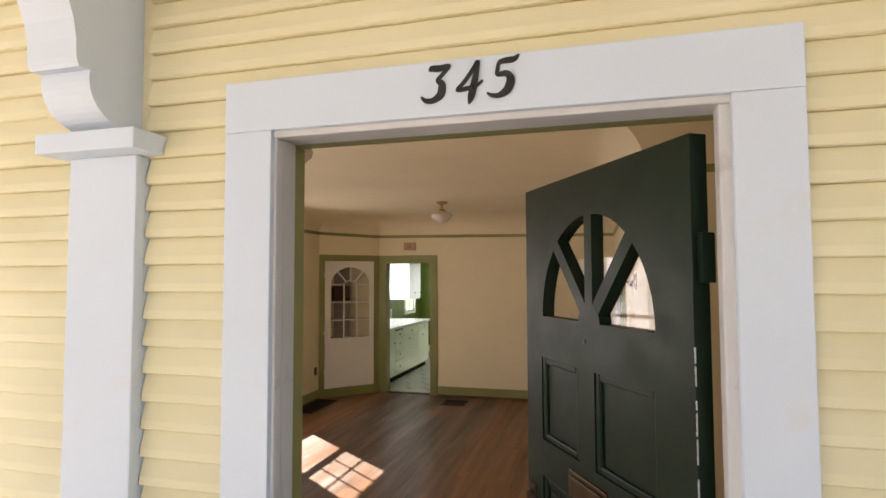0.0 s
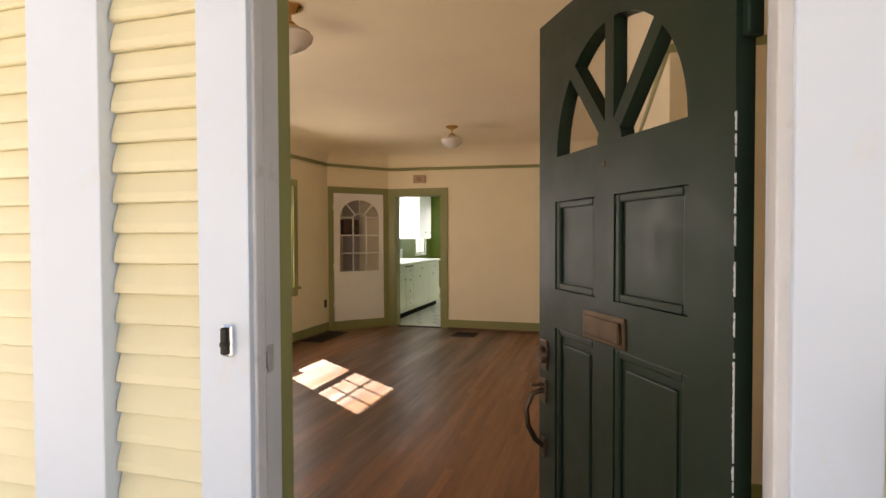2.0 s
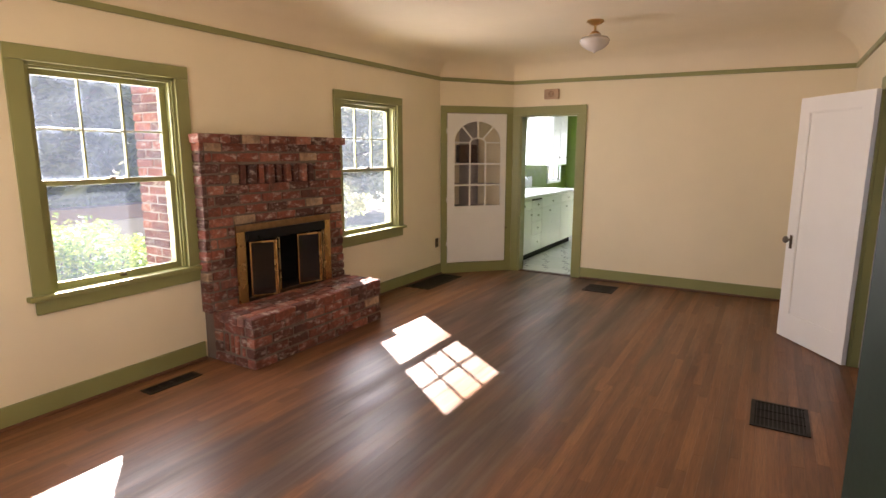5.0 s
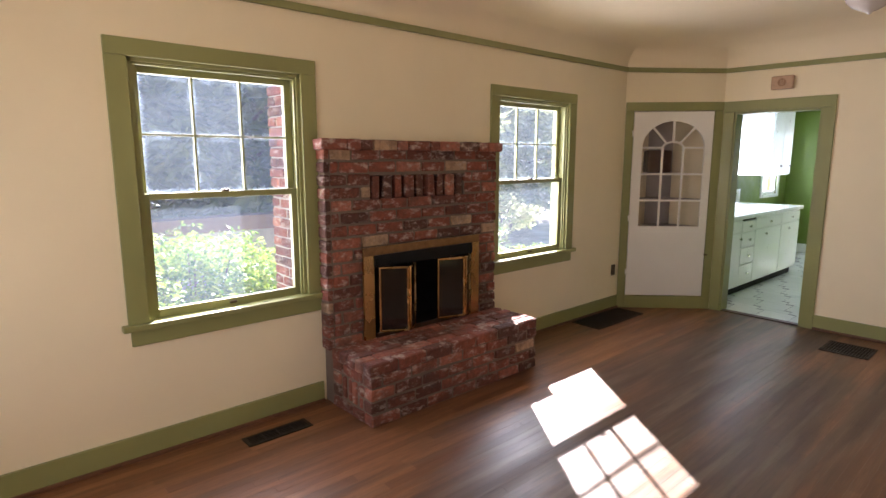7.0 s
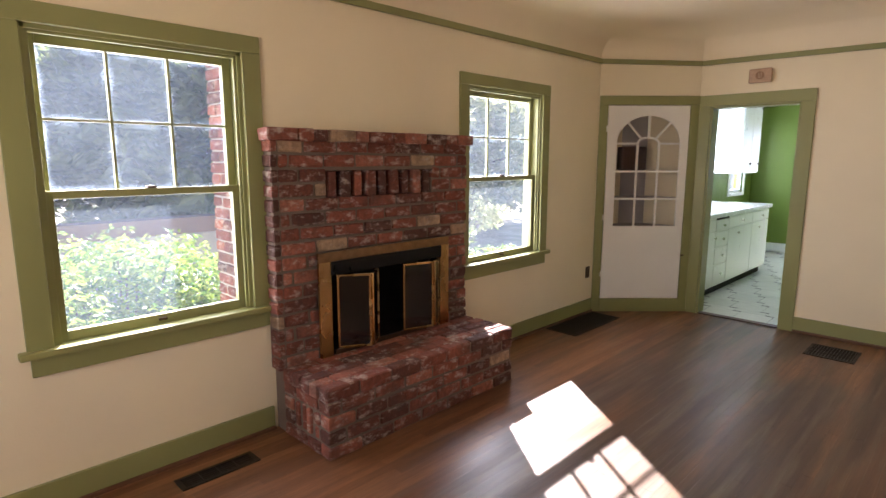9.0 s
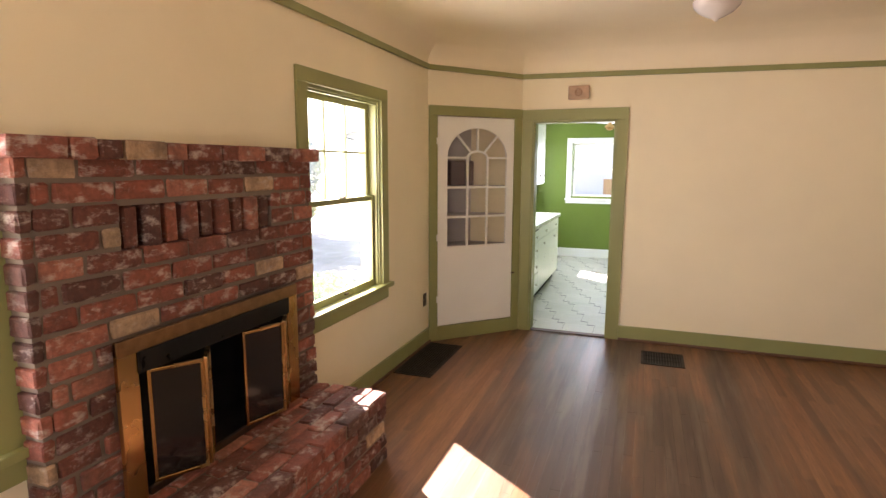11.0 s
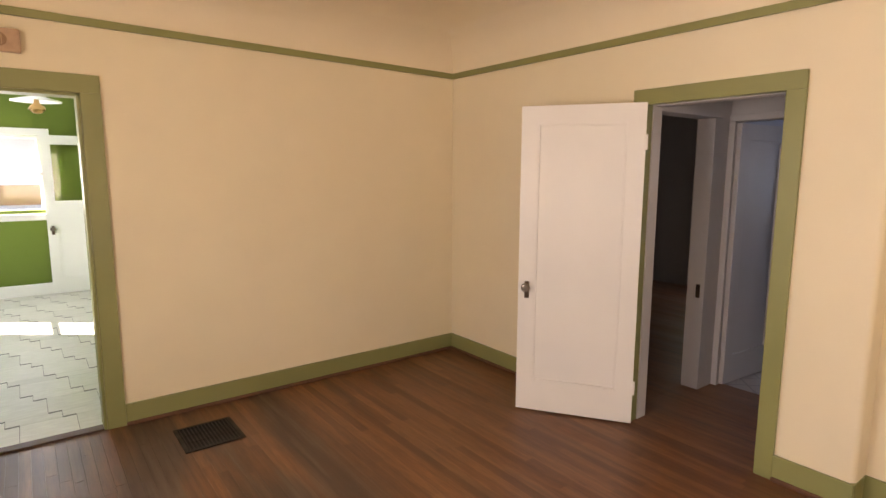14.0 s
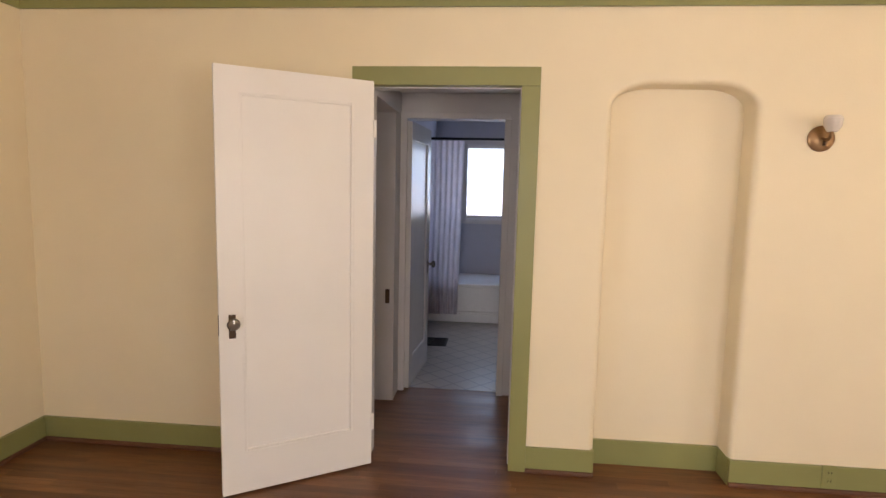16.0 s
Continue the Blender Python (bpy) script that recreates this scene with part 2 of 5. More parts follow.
def leaf_material(name, a, b_, through_light=0.45):
    """Thin leaves: partly lit from behind."""
    m, nt, b = material(name, 0.5)
    rnd = nt.nodes.new("ShaderNodeNewGeometry").outputs["Random Per Island"]
    col = ramp(nt, rnd, (0.0, a), (1.0, b_))
    nt.links.new(col, b.inputs["Base Color"])
    tr, mx = nt.nodes.new("ShaderNodeBsdfTranslucent"), nt.nodes.new("ShaderNodeMixShader")
    nt.links.new(mix(nt, 1.0, col, (1.6, 1.5, 0.9), "MULTIPLY"), tr.inputs["Color"])
    mx.inputs["Fac"].default_value = through_light
    nt.links.new(b.outputs["BSDF"], mx.inputs[1])
    nt.links.new(tr.outputs["BSDF"], mx.inputs[2])
    nt.links.new(mx.outputs["Shader"], nt.nodes["Material Output"].inputs["Surface"])
    return m


LEAF_BUSH = leaf_material("yellow_green_leaf", (0.035, 0.10, 0.022), (0.21, 0.28, 0.065))
LEAF_DARK = leaf_material("dark_tree_leaf", (0.045, 0.07, 0.03), (0.13, 0.16, 0.075))
LEAF_SIDE = leaf_material("sunny_tree_leaf", (0.10, 0.17, 0.03), (0.35, 0.40, 0.12))
LEAF_PALE = leaf_material("pale_grey_green_leaf", (0.20, 0.24, 0.15), (0.42, 0.44, 0.32))
TWIG = leaf_material("dry_grass_stem", (0.16, 0.13, 0.09), (0.30, 0.26, 0.18))


def pane_rim(nt, amount):
    """Old dirt that gathers along the putty round each pane."""
    co, xyz = nt.nodes.new("ShaderNodeTexCoord"), nt.nodes.new("ShaderNodeSeparateXYZ")
    nt.links.new(co.outputs["Generated"], xyz.inputs["Vector"])
    far = nt.nodes.new("ShaderNodeMath")
    far.operation = "MAXIMUM"
    for k, axis in enumerate(("Y", "Z")):
        off, size = nt.nodes.new("ShaderNodeMath"), nt.nodes.new("ShaderNodeMath")
        off.operation, off.inputs[1].default_value, size.operation = "SUBTRACT", 0.5, "ABSOLUTE"
        nt.links.new(xyz.outputs[axis], off.inputs[0])
        nt.links.new(off.outputs["Value"], size.inputs[0])
        nt.links.new(size.outputs["Value"], far.inputs[k])
    wobble = nt.nodes.new("ShaderNodeMath")
    wobble.operation, wobble.inputs[1].default_value = "MULTIPLY_ADD", 0.22
    nt.links.new(noise_tex(nt, 9, 5), wobble.inputs[0])
    nt.links.new(far.outputs["Value"], wobble.inputs[2])
    return ramp(nt, wobble.outputs["Value"], (0.53, (0, 0, 0)), (0.585, (amount * 0.3,) * 3), (0.63, (amount,) * 3))


def glass_material(name, gloss=0.06, tint=(1, 1, 1), haze=0.0, haze_scale=4, rim=0.0):
    m = bpy.data.materials.new(name)
    m.use_nodes = True
    nt = m.node_tree
    nt.nodes.remove(nt.nodes["Principled BSDF"])
    tr, gl, mx = nt.nodes.new("ShaderNodeBsdfTransparent"), nt.nodes.new("ShaderNodeBsdfGlossy"), nt.nodes.new("ShaderNodeMixShader")
    tr.inputs["Color"].default_value = (*tint, 1)
    gl.inputs["Roughness"].default_value = 0.03
    lw = nt.nodes.new("ShaderNodeLayerWeight")
    lw.inputs["Blend"].default_value = 0.5
    pw, ml = nt.nodes.new("ShaderNodeMath"), nt.nodes.new("ShaderNodeMath")
    pw.operation, ml.operation = "POWER", "MULTIPLY_ADD"
    pw.inputs[1].default_value, ml.inputs[1].default_value, ml.inputs[2].default_value = 4.0, 0.5, gloss * 0.5
    nt.links.new(lw.outputs["Facing"], pw.inputs[0])
    nt.links.new(pw.outputs["Value"], ml.inputs[0])
    nt.links.new(ml.outputs["Value"], mx.inputs["Fac"])
    nt.links.new(tr.outputs["BSDF"], mx.inputs[1])
    nt.links.new(gl.outputs["BSDF"], mx.inputs[2])
    out = mx.outputs["Shader"]
    if haze:
        df, m2 = nt.nodes.new("ShaderNodeBsdfTranslucent"), nt.nodes.new("ShaderNodeMixShader")
        df.inputs["Color"].default_value = (0.66, 0.80, 1.0, 1)
        fac = ramp(nt, noise_tex(nt, haze_scale, 6), (0.35, (haze * 0.6,) * 3), (0.75, (haze,) * 3))
        if rim:
            fac = mix(nt, 1.0, fac, pane_rim(nt, rim), "ADD")
        nt.links.new(fac, m2.inputs["Fac"])
        nt.links.new(out, m2.inputs[1])
        nt.links.new(df.outputs["BSDF"], m2.inputs[2])
        out = m2.outputs["Shader"]
    nt.links.new(out, nt.nodes["Material Output"].inputs["Surface"])
    return m


GLASS = glass_material("window_glass")
# slight translucent haze put in to whiten the lower panes like glare
HAZED = glass_material("filmed_window_glass", haze=0.016, haze_scale=2)
DUSTY = glass_material("dusty_window_glass", haze=0.014, rim=0.06)
# heavy translucent haze stands in for the bath window's blown-out glow
GLOW_PANE = glass_material("frosted_bath_glass", tint=(0.9, 0.88, 0.85), haze=0.55)


def tile_floor_material():
    m, nt, b = material("cream_vinyl_tile", 0.45)
    rnd = nt.nodes.new("ShaderNodeObjectInfo").outputs["Random"]
    col = ramp(nt, rnd, (0.0, (0.54, 0.55, 0.50)), (1.0, (0.62, 0.62, 0.57)))
    streak = ramp(nt, noise_tex(nt, 9, 5, (1, 5, 1), placed=True), (0.4, (0.9, 0.9, 0.88)), (0.65, (1.04, 1.04, 1.03)))
    nt.links.new(mix(nt, 1.0, col, streak, "MULTIPLY"), b.inputs["Base Color"])
    return m


VINYL = tile_floor_material()
JOINT = plain("vinyl_joint", (0.46, 0.46, 0.42), 0.6)
DASH = plain("dark_tile_inset", (0.07, 0.07, 0.065), 0.5)


def bath_tile():
    m, nt, b = material("diagonal_bath_tile", 0.3)
    co, mp, br = nt.nodes.new("ShaderNodeTexCoord"), nt.nodes.new("ShaderNodeMapping"), nt.nodes.new("ShaderNodeTexBrick")
    mp.inputs["Rotation"].default_value = (0, 0, radians(45))
    br.offset = 0.0
    for k, v in (("Scale", 1.0), ("Mortar Size", 0.006), ("Brick Width", 0.15), ("Row Height", 0.15)):
        br.inputs[k].default_value = v
    br.inputs["Color1"].default_value, br.inputs["Color2"].default_value = (0.34, 0.30, 0.27, 1), (0.38, 0.34, 0.30, 1)
    br.inputs["Mortar"].default_value = (0.22, 0.20, 0.18, 1)
    nt.links.new(co.outputs["Object"], mp.inputs["Vector"])
    nt.links.new(mp.outputs["Vector"], br.inputs["Vector"])
    nt.links.new(br.outputs["Color"], b.inputs["Base Color"])
    return m


BATHTILE = bath_tile()

# ---- mesh helpers ----


def box(bm, x0, x1, y0, y1, z0, z1, bevel=0.0):
    m = Matrix.LocRotScale(((x0 + x1) / 2, (y0 + y1) / 2, (z0 + z1) / 2), None, (abs(x1 - x0), abs(y1 - y0), abs(z1 - z0)))
    made = bmesh.ops.create_cube(bm, size=1, matrix=m)
    if bevel:
        edges = list({e for v in made["verts"] for e in v.link_edges})
        bmesh.ops.bevel(bm, geom=edges, offset=bevel, segments=2, profile=0.6, affect="EDGES", clamp_overlap=True)
    return bm


def prism(bm, pts, direction):
    """A flat outline (3D points), made solid along direction."""
    f = bm.faces.new([bm.verts.new(p) for p in pts])
    made = bmesh.ops.extrude_face_region(bm, geom=[f])
    bmesh.ops.translate(bm, vec=direction, verts=[g for g in made["geom"] if isinstance(g, bmesh.types.BMVert)])
    bmesh.ops.recalc_face_normals(bm, faces=bm.faces[:])
    return bm


def lathe(bm, profile, centre, axis="z", segs=28):
    """Turned shape: profile of (radius, height) round an axis through centre."""
    rings = []
    for r, h in profile:
        ring = []
        for k in range(segs):
            a = 2 * math.pi * k / segs
            p = {"z": (r * math.cos(a), r * math.sin(a), h), "x": (h, r * math.cos(a), r * math.sin(a)), "y": (r * math.cos(a), h, r * math.sin(a))}[axis]
            ring.append(bm.verts.new(Vector(centre) + Vector(p)))
        rings.append(ring)
    for a, b in zip(rings, rings[1:]):
        for k in range(segs):
            bm.faces.new((a[k], a[(k + 1) % segs], b[(k + 1) % segs], b[k]))
    for ring in (rings[0], rings[-1]):
        bm.faces.new(ring)
    bmesh.ops.remove_doubles(bm, verts=bm.verts[:], dist=1e-5)
    bmesh.ops.recalc_face_normals(bm, faces=bm.faces[:])
    return bm


def tube(bm, pts, radius, segs=8):
    """A round bar along a line of points."""
    pts = [Vector(p) for p in pts]
    rings = []
    for i, p in enumerate(pts):
        d = (pts[min(i + 1, len(pts) - 1)] - pts[max(i - 1, 0)]).normalized()
        u = d.orthogonal().normalized() if not rings else (prev - d * prev.dot(d)).normalized()
        prev = u
        w = d.cross(u)
        rings.append([bm.verts.new(p + radius * (math.cos(2 * math.pi * k / segs) * u + math.sin(2 * math.pi * k / segs) * w)) for k in range(segs)])
    for a, b in zip(rings, rings[1:]):
        for k in range(segs):
            bm.faces.new((a[k], a[(k + 1) % segs], b[(k + 1) % segs], b[k]))
    bm.faces.new(rings[0])
    bm.faces.new(rings[-1])
    bmesh.ops.recalc_face_normals(bm, faces=bm.faces[:])
    return bm


def smooth(ob, angle=40):
    ob.data.shade_smooth()
    ob.data.set_sharp_from_angle(angle=radians(angle))
    return ob


def part(name, bm, mat, parent=None, label="", rounded=False):
    me = bpy.data.meshes.new(name)
    bm.to_mesh(me)
    bm.free()
    me.materials.append(mat)
    ob = new(name, me)
    if parent is not None:
        ob.parent = parent
    if label:
        ob["label"] = label
    if rounded:
        smooth(ob)
    return ob


def B(*boxes, bevel=0.0):
    bm = bmesh.new()
    for b in boxes:
        box(bm, *b, bevel=bevel)
    return bm


def thing(name, label, category, where=(0, 0, 0), group="", kind=""):
    ob = new(name)
    ob.location = where
    ob.empty_display_size = 0.1
    return tagged(ob, label, category, group, kind)


def structure(name, bm, mat, label, category):
    return tagged(part(name, bm, mat), label, category, kind="structure")


def wall_x(x0, x1, y0, y1, z0, z1, holes=()):
    """Wall along y between x0 and x1, with holes (ya, yb, za, zb)."""
    bm = bmesh.new()
    cur = y0
    for ya, yb, za, zb in sorted(holes):
        if ya > cur:
            box(bm, x0, x1, cur, ya, z0, z1)
        if za > z0:
            box(bm, x0, x1, ya, yb, z0, za)
        if zb < z1:
            box(bm, x0, x1, ya, yb, zb, z1)
        cur = yb
    if cur < y1:
        box(bm, x0, x1, cur, y1, z0, z1)
    return bm


def wall_y(y0, y1, x0, x1, z0, z1, holes=()):
    bm = wall_x(y0, y1, x0, x1, z0, z1, holes)
    for v in bm.verts:
        v.co.x, v.co.y = v.co.y, v.co.x
    bmesh.ops.reverse_faces(bm, faces=bm.faces[:])
    return bm


# ---- plan ----
XL, XR, YN, YF = -4.21, 0.125, 1.50, 8.56     # room faces: left, right, front, far
YOUT = 1.375                                  # outer sheathing of the front wall
RAIL_Z, CEIL_Z = 2.40, 2.78
TOP = 2.95
W1, W2 = (3.255, 4.183), (5.943, 6.89)           # the two living-room windows, along y
WZ = (0.745, 2.105)
FD = (-0.913, 0.070, 2.161)                    # front door opening
KD = (-3.395, -2.635, 2.065)                  # opening to the kitchen
HD = (5.852, 6.655, 2.039)                      # opening to the hall
NICHE = (4.728, 5.418, 2.040)

# ---- living room shell ----
structure("wall_west", wall_x(XL - 0.16, XL, YOUT, YF + 0.14, -0.3, TOP, [(*W1, *WZ), (4.57, 5.55, 0.36, 1.0), (*W2, *WZ)]), WALL, "cream plastered wall with two windows", "wall")
structure("wall_north", wall_y(YF, YF + 0.14, XL, XR, -0.3, TOP, [(KD[0], KD[1], -0.01, KD[2])]), WALL, "cream plastered wall with a kitchen doorway", "wall")
structure("wall_south", wall_y(YOUT + 0.02, YN, XL, 1.44, -0.3, TOP, [(-0.942, 0.102, -0.3, 2.194), (-3.4, -1.9, 0.75, 2.1)]), WALL, "cream plastered front wall", "wall")


def niche_wall():
    """Right wall with the hall doorway, and an arched shallow recess rounded at its edges."""
    y0, y1, zt = NICHE
    soft, depth, ry, rz = 0.03, 0.15, 0.20, 0.115
    bm = wall_x(XR, XR + 0.14, 3.55, YF + 0.14, -0.3, TOP, [(HD[0], HD[1], -0.01, HD[2]), (y0 - soft, y1 + soft, -0.3, zt + soft)])
    line = [(y0, 0.0, -1, 0), (y0, 1.0, -1, 0)]
    for k in range(13):
        a = math.pi - k * math.pi / 24
        line.append((y0 + ry + ry * math.cos(a), zt - rz + rz * math.sin(a), math.cos(a), math.sin(a)))
    for k in range(13):
        a = math.pi / 2 - k * math.pi / 24
        line.append((y1 - ry + ry * math.cos(a), zt - rz + rz * math.sin(a), math.cos(a), math.sin(a)))
    line += [(y1, 1.0, 1, 0), (y1, 0.0, 1, 0)]
    rows = [(soft * (1 - math.sin(k * math.pi / 12)), soft * (1 - math.cos(k * math.pi / 12))) for k in range(7)] + [(0.0, depth)]
    rings = [[bm.verts.new((XR + d, y + out * ny, z + out * nz)) for y, z, ny, nz in line] for out, d in rows]
    for a, b in zip(rings, rings[1:]):
        for k in range(len(line) - 1):
            bm.faces.new((a[k], b[k], b[k + 1], a[k + 1]))
    bm.faces.new(rings[-1])
    top = [bm.verts.new((XR, v.co.y, zt + soft)) for v in rings[0]]
    for k in range(2, len(line) - 3):
        bm.faces.new((rings[0][k], rings[0][k + 1], top[k + 1], top[k]))
    return bm


smooth(structure("wall_east", niche_wall(), WALL, "cream plastered wall with an arched niche", "wall"), 30)
structure("wall_entry_east", wall_x(1.30, 1.44, YN, 3.69, -0.3, TOP), WALL, "cream plastered wall of the entry recess", "wall")
structure("wall_entry_north", wall_y(3.55, 3.69, XR + 0.14, 1.30, -0.3, TOP), WALL, "cream plastered wall of the entry recess", "wall")
# diagonal corner that holds the china cupboard
DA, DB = Vector((XL, 7.86, 0)), Vector((-3.51, YF, 0))
DU = (DB - DA).normalized()
DN = Vector((DU.y, -DU.x, 0))
DL = (DB - DA).length


def diag(u, d, z):
    """A place on the diagonal wall: along it, out from it, height."""
    return DA + DU * u + DN * d + Vector((0, 0, z))


def diag_box(bm, u0, u1, d0, d1, z0, z1, bevel=0.0):
    tmp = B((u0, u1, d0, d1, z0, z1), bevel=bevel)
    me = bpy.data.meshes.new("tmp")
    tmp.to_mesh(me)
    tmp.free()
    me.transform(Matrix.Translation(DA) @ Matrix((( DU.x, DN.x, 0, 0), (DU.y, DN.y, 0, 0), (0, 0, 1, 0), (0, 0, 0, 1))))
    me.flip_normals()
    bm.from_mesh(me)
    bpy.data.meshes.remove(me)
    return bm


def DBX(*boxes, bevel=0.0):
    bm = bmesh.new()
    for b in boxes:
        diag_box(bm, *b, bevel=bevel)
    return bm


structure("wall_corner", DBX((0, 0.06, -0.1, 0, 0, TOP), (DL - 0.06, DL, -0.1, 0, 0, TOP), (0.06, DL - 0.06, -0.1, 0, 2.1, TOP)), WALL, "cream plaster round the corner cupboard", "wall")

NX, NY_ = 1.30, 3.55                            # entry recess beside the front door
OUTLINE = [Vector((XL, YN)), Vector((NX, YN)), Vector((NX, NY_)), Vector((XR, NY_)), Vector((XR, YF)), Vector((DB.x, DB.y)), Vector((DA.x, DA.y))]


def offset_outline(d):
    out = []
    n = len(OUTLINE)
    for i in range(n):
        p0, p1, p2 = OUTLINE[i - 1], OUTLINE[i], OUTLINE[(i + 1) % n]
        a, b = (p1 - p0).normalized(), (p2 - p1).normalized()
        na, nb = Vector((-a.y, a.x)), Vector((-b.y, b.x))
        k = (na + nb) / (1 + na.dot(nb))
        out.append(p1 + k * d)
    return out


RISE = (0.055, 0.0, 0.0, 0.0, 0.010, 0.056, 0.077)      # the old rail is not level: rise at each corner of the room


def coved_ceiling():
    bm = bmesh.new()
    rings = []
    for k in range(13):
        a = k / 12 * math.pi / 2
        rings.append([bm.verts.new((p.x, p.y, RAIL_Z + 0.045 + r_ + (CEIL_Z - RAIL_Z - 0.045 - r_) * math.sin(a))) for p, r_ in zip(offset_outline(0.001 + 0.42 * (1 - math.cos(a))), RISE)])
    n = len(OUTLINE)
    for a, b in zip(rings, rings[1:]):
        for i in range(n):
            bm.faces.new((a[i], b[i], b[(i + 1) % n], a[(i + 1) % n]))
    bm.faces.new(rings[-1])
    bmesh.ops.recalc_face_normals(bm, faces=bm.faces[:])
    return bm


smooth(structure("ceiling", coved_ceiling(), CEIL, "cream plaster ceiling coved down to the picture rail", "ceiling"), 25)
# unseen slab, added to stop sky light from above
structure("roof_slab", B((-5.0, 5.2, 1.35, 13.6, TOP, TOP + 0.15)), ROOFING, "plain unseen slab over the house that keeps sky light out", "roof")


def sag(i, p, a, d, L):
    k = min(1.0, max(0.0, (p - a).dot(d) / L))
    return RISE[i] * (1 - k) + RISE[(i + 1) % len(RISE)] * k


def run_trim(name, z0, z1, depth, mat, label, gaps, outline=None, bevel=0.004):
    """A moulding along the walls; gaps are (wall index, from, to) along that wall."""
    out = []
    pts = OUTLINE
    n = len(pts)
    for i in range(n):
        a, b = pts[i], pts[(i + 1) % n]
        d = (b - a)
        L = d.length
        d.normalize()
        nn = Vector((-d.y, d.x))
        spans, cur = [], 0.0
        for w, g0, g1 in sorted(gaps):
            if w == i:
                spans.append((cur, g0))
                cur = g1
        spans.append((cur, L))
        for s0, s1 in spans:
            if s1 - s0 < 0.02:
                continue
            bm = B((s0, s1, 0, depth, z0, z1), bevel=bevel)
            for v in bm.verts:
                p = a + d * v.co.x + nn * v.co.y
                v.co = (p.x, p.y, v.co.z)
            if name == "picture_rail":
                for v in bm.verts:
                    v.co.z += sag(i, v.co.xy, a, d, L)
            out.append(structure(name, bm, mat, label, name.replace("_", " ")))
    return out


run_trim("picture_rail", RAIL_Z, RAIL_Z + 0.045, 0.022, GREEN, "olive green picture rail under the cove", [])
BASE_GAPS = [
    (0, FD[0] - 0.13 - XL, FD[1] + 0.13 - XL),
    (3, NICHE[0] - NY_, NICHE[1] - NY_), (3, 5.777 - NY_, 6.73 - NY_),
    (4, XR - (-2.53), XR - (-3.51)),
    (5, 0, DL),
    (6, DA.y - 5.815, DA.y - 4.27),
]
run_trim("baseboard", 0.0, 0.14, 0.018, GREEN, "olive green painted baseboard", BASE_GAPS)
run_trim("shoe_moulding", 0.0, 0.022, 0.032, plain("stained_shoe", (0.12, 0.05, 0.025), 0.5), "stained wood shoe moulding along the floor", BASE_GAPS, bevel=0.006)
structure("baseboard", B((XR + 0.132, XR + 0.15, NICHE[0], NICHE[1], 0, 0.14), (XR, XR + 0.15, NICHE[0] - 0.018, NICHE[0] + 0.003, 0, 0.14), (XR, XR + 0.15, NICHE[1] - 0.003, NICHE[1] + 0.018, 0, 0.14), bevel=0.003), GREEN, "olive green baseboard inside the arched niche", "baseboard")


def casing_y(name, plane, out, y0, y1, z1, w, mat, label, thick=0.02, z0=0.0):
    """Door casing on a wall along y: two legs and a head."""
    t = thing(name, label, "door casing", kind="structure")
    a, b = sorted((plane, plane + out * thick))
    part("leg", B((a, b, y0 - w, y0, z0, z1), bevel=0.004), mat, t)
    part("leg", B((a, b, y1, y1 + w, z0, z1), bevel=0.004), mat, t)
    part("head", B((a, b + (0.002 if out > 0 else 0), y0 - w, y1 + w, z1, z1 + w), bevel=0.004), mat, t)
    return t


def casing_x(name, plane, out, x0, x1, z1, w, mat, label, thick=0.02, z0=0.0):
    t = thing(name, label, "door casing", kind="structure")
    a, b = sorted((plane, plane + out * thick))
    part("leg", B((x0 - w, x0, a, b, z0, z1), bevel=0.004), mat, t)
    part("leg", B((x1, x1 + w, a, b, z0, z1), bevel=0.004), mat, t)
    part("head", B((x0 - w, x1 + w, a, b, z1, z1 + w), bevel=0.004), mat, t)
    return t


# kitchen doorway
casing_x("trim_kitchen_door", YF, -1, KD[0], KD[1], KD[2], 0.105, GREEN, "olive green casing round the kitchen doorway")
structure("jamb_kitchen_door", B((KD[0], KD[0] + 0.018, YF - 0.005, YF + 0.15, 0, KD[2]), (KD[1] - 0.018, KD[1], YF - 0.005, YF + 0.15, 0, KD[2]), (KD[0], KD[1], YF - 0.005, YF + 0.15, KD[2] - 0.018, KD[2]), bevel=0.002), GREEN, "olive green jamb of the kitchen doorway", "door jamb")
structure("threshold_kitchen", B((KD[0] + 0.018, KD[1] - 0.018, YF - 0.01, YF + 0.07, 0, 0.012), bevel=0.004), WOODDK, "dark worn wooden threshold", "threshold")
# hall doorway
casing_y("trim_hall_door", XR, -1, HD[0] + 0.016, HD[1] - 0.016, HD[2] - 0.014, 0.092, GREEN, "olive green casing round the hall doorway")
structure("jamb_hall_door", B((XR + 0.056, XR + 0.15, HD[0], HD[0] + 0.018, 0, HD[2]), (XR + 0.056, XR + 0.15, HD[1] - 0.018, HD[1], 0, HD[2]), (XR + 0.056, XR + 0.15, HD[0] + 0.018, HD[1] - 0.018, HD[2] - 0.018, HD[2]), bevel=0.002), HALLW, "off-white jamb of the hall doorway", "door jamb")
structure("rabbet_hall_door", B((XR + 0.001, XR + 0.054, HD[0], HD[0] + 0.012, 0, HD[2]), (XR + 0.001, XR + 0.054, HD[1] - 0.012, HD[1], 0, HD[2]), (XR + 0.001, XR + 0.054, HD[0] + 0.012, HD[1] - 0.012, HD[2] - 0.012, HD[2]), bevel=0.002), GREEN, "olive green rabbet of the hall doorway", "door jamb")


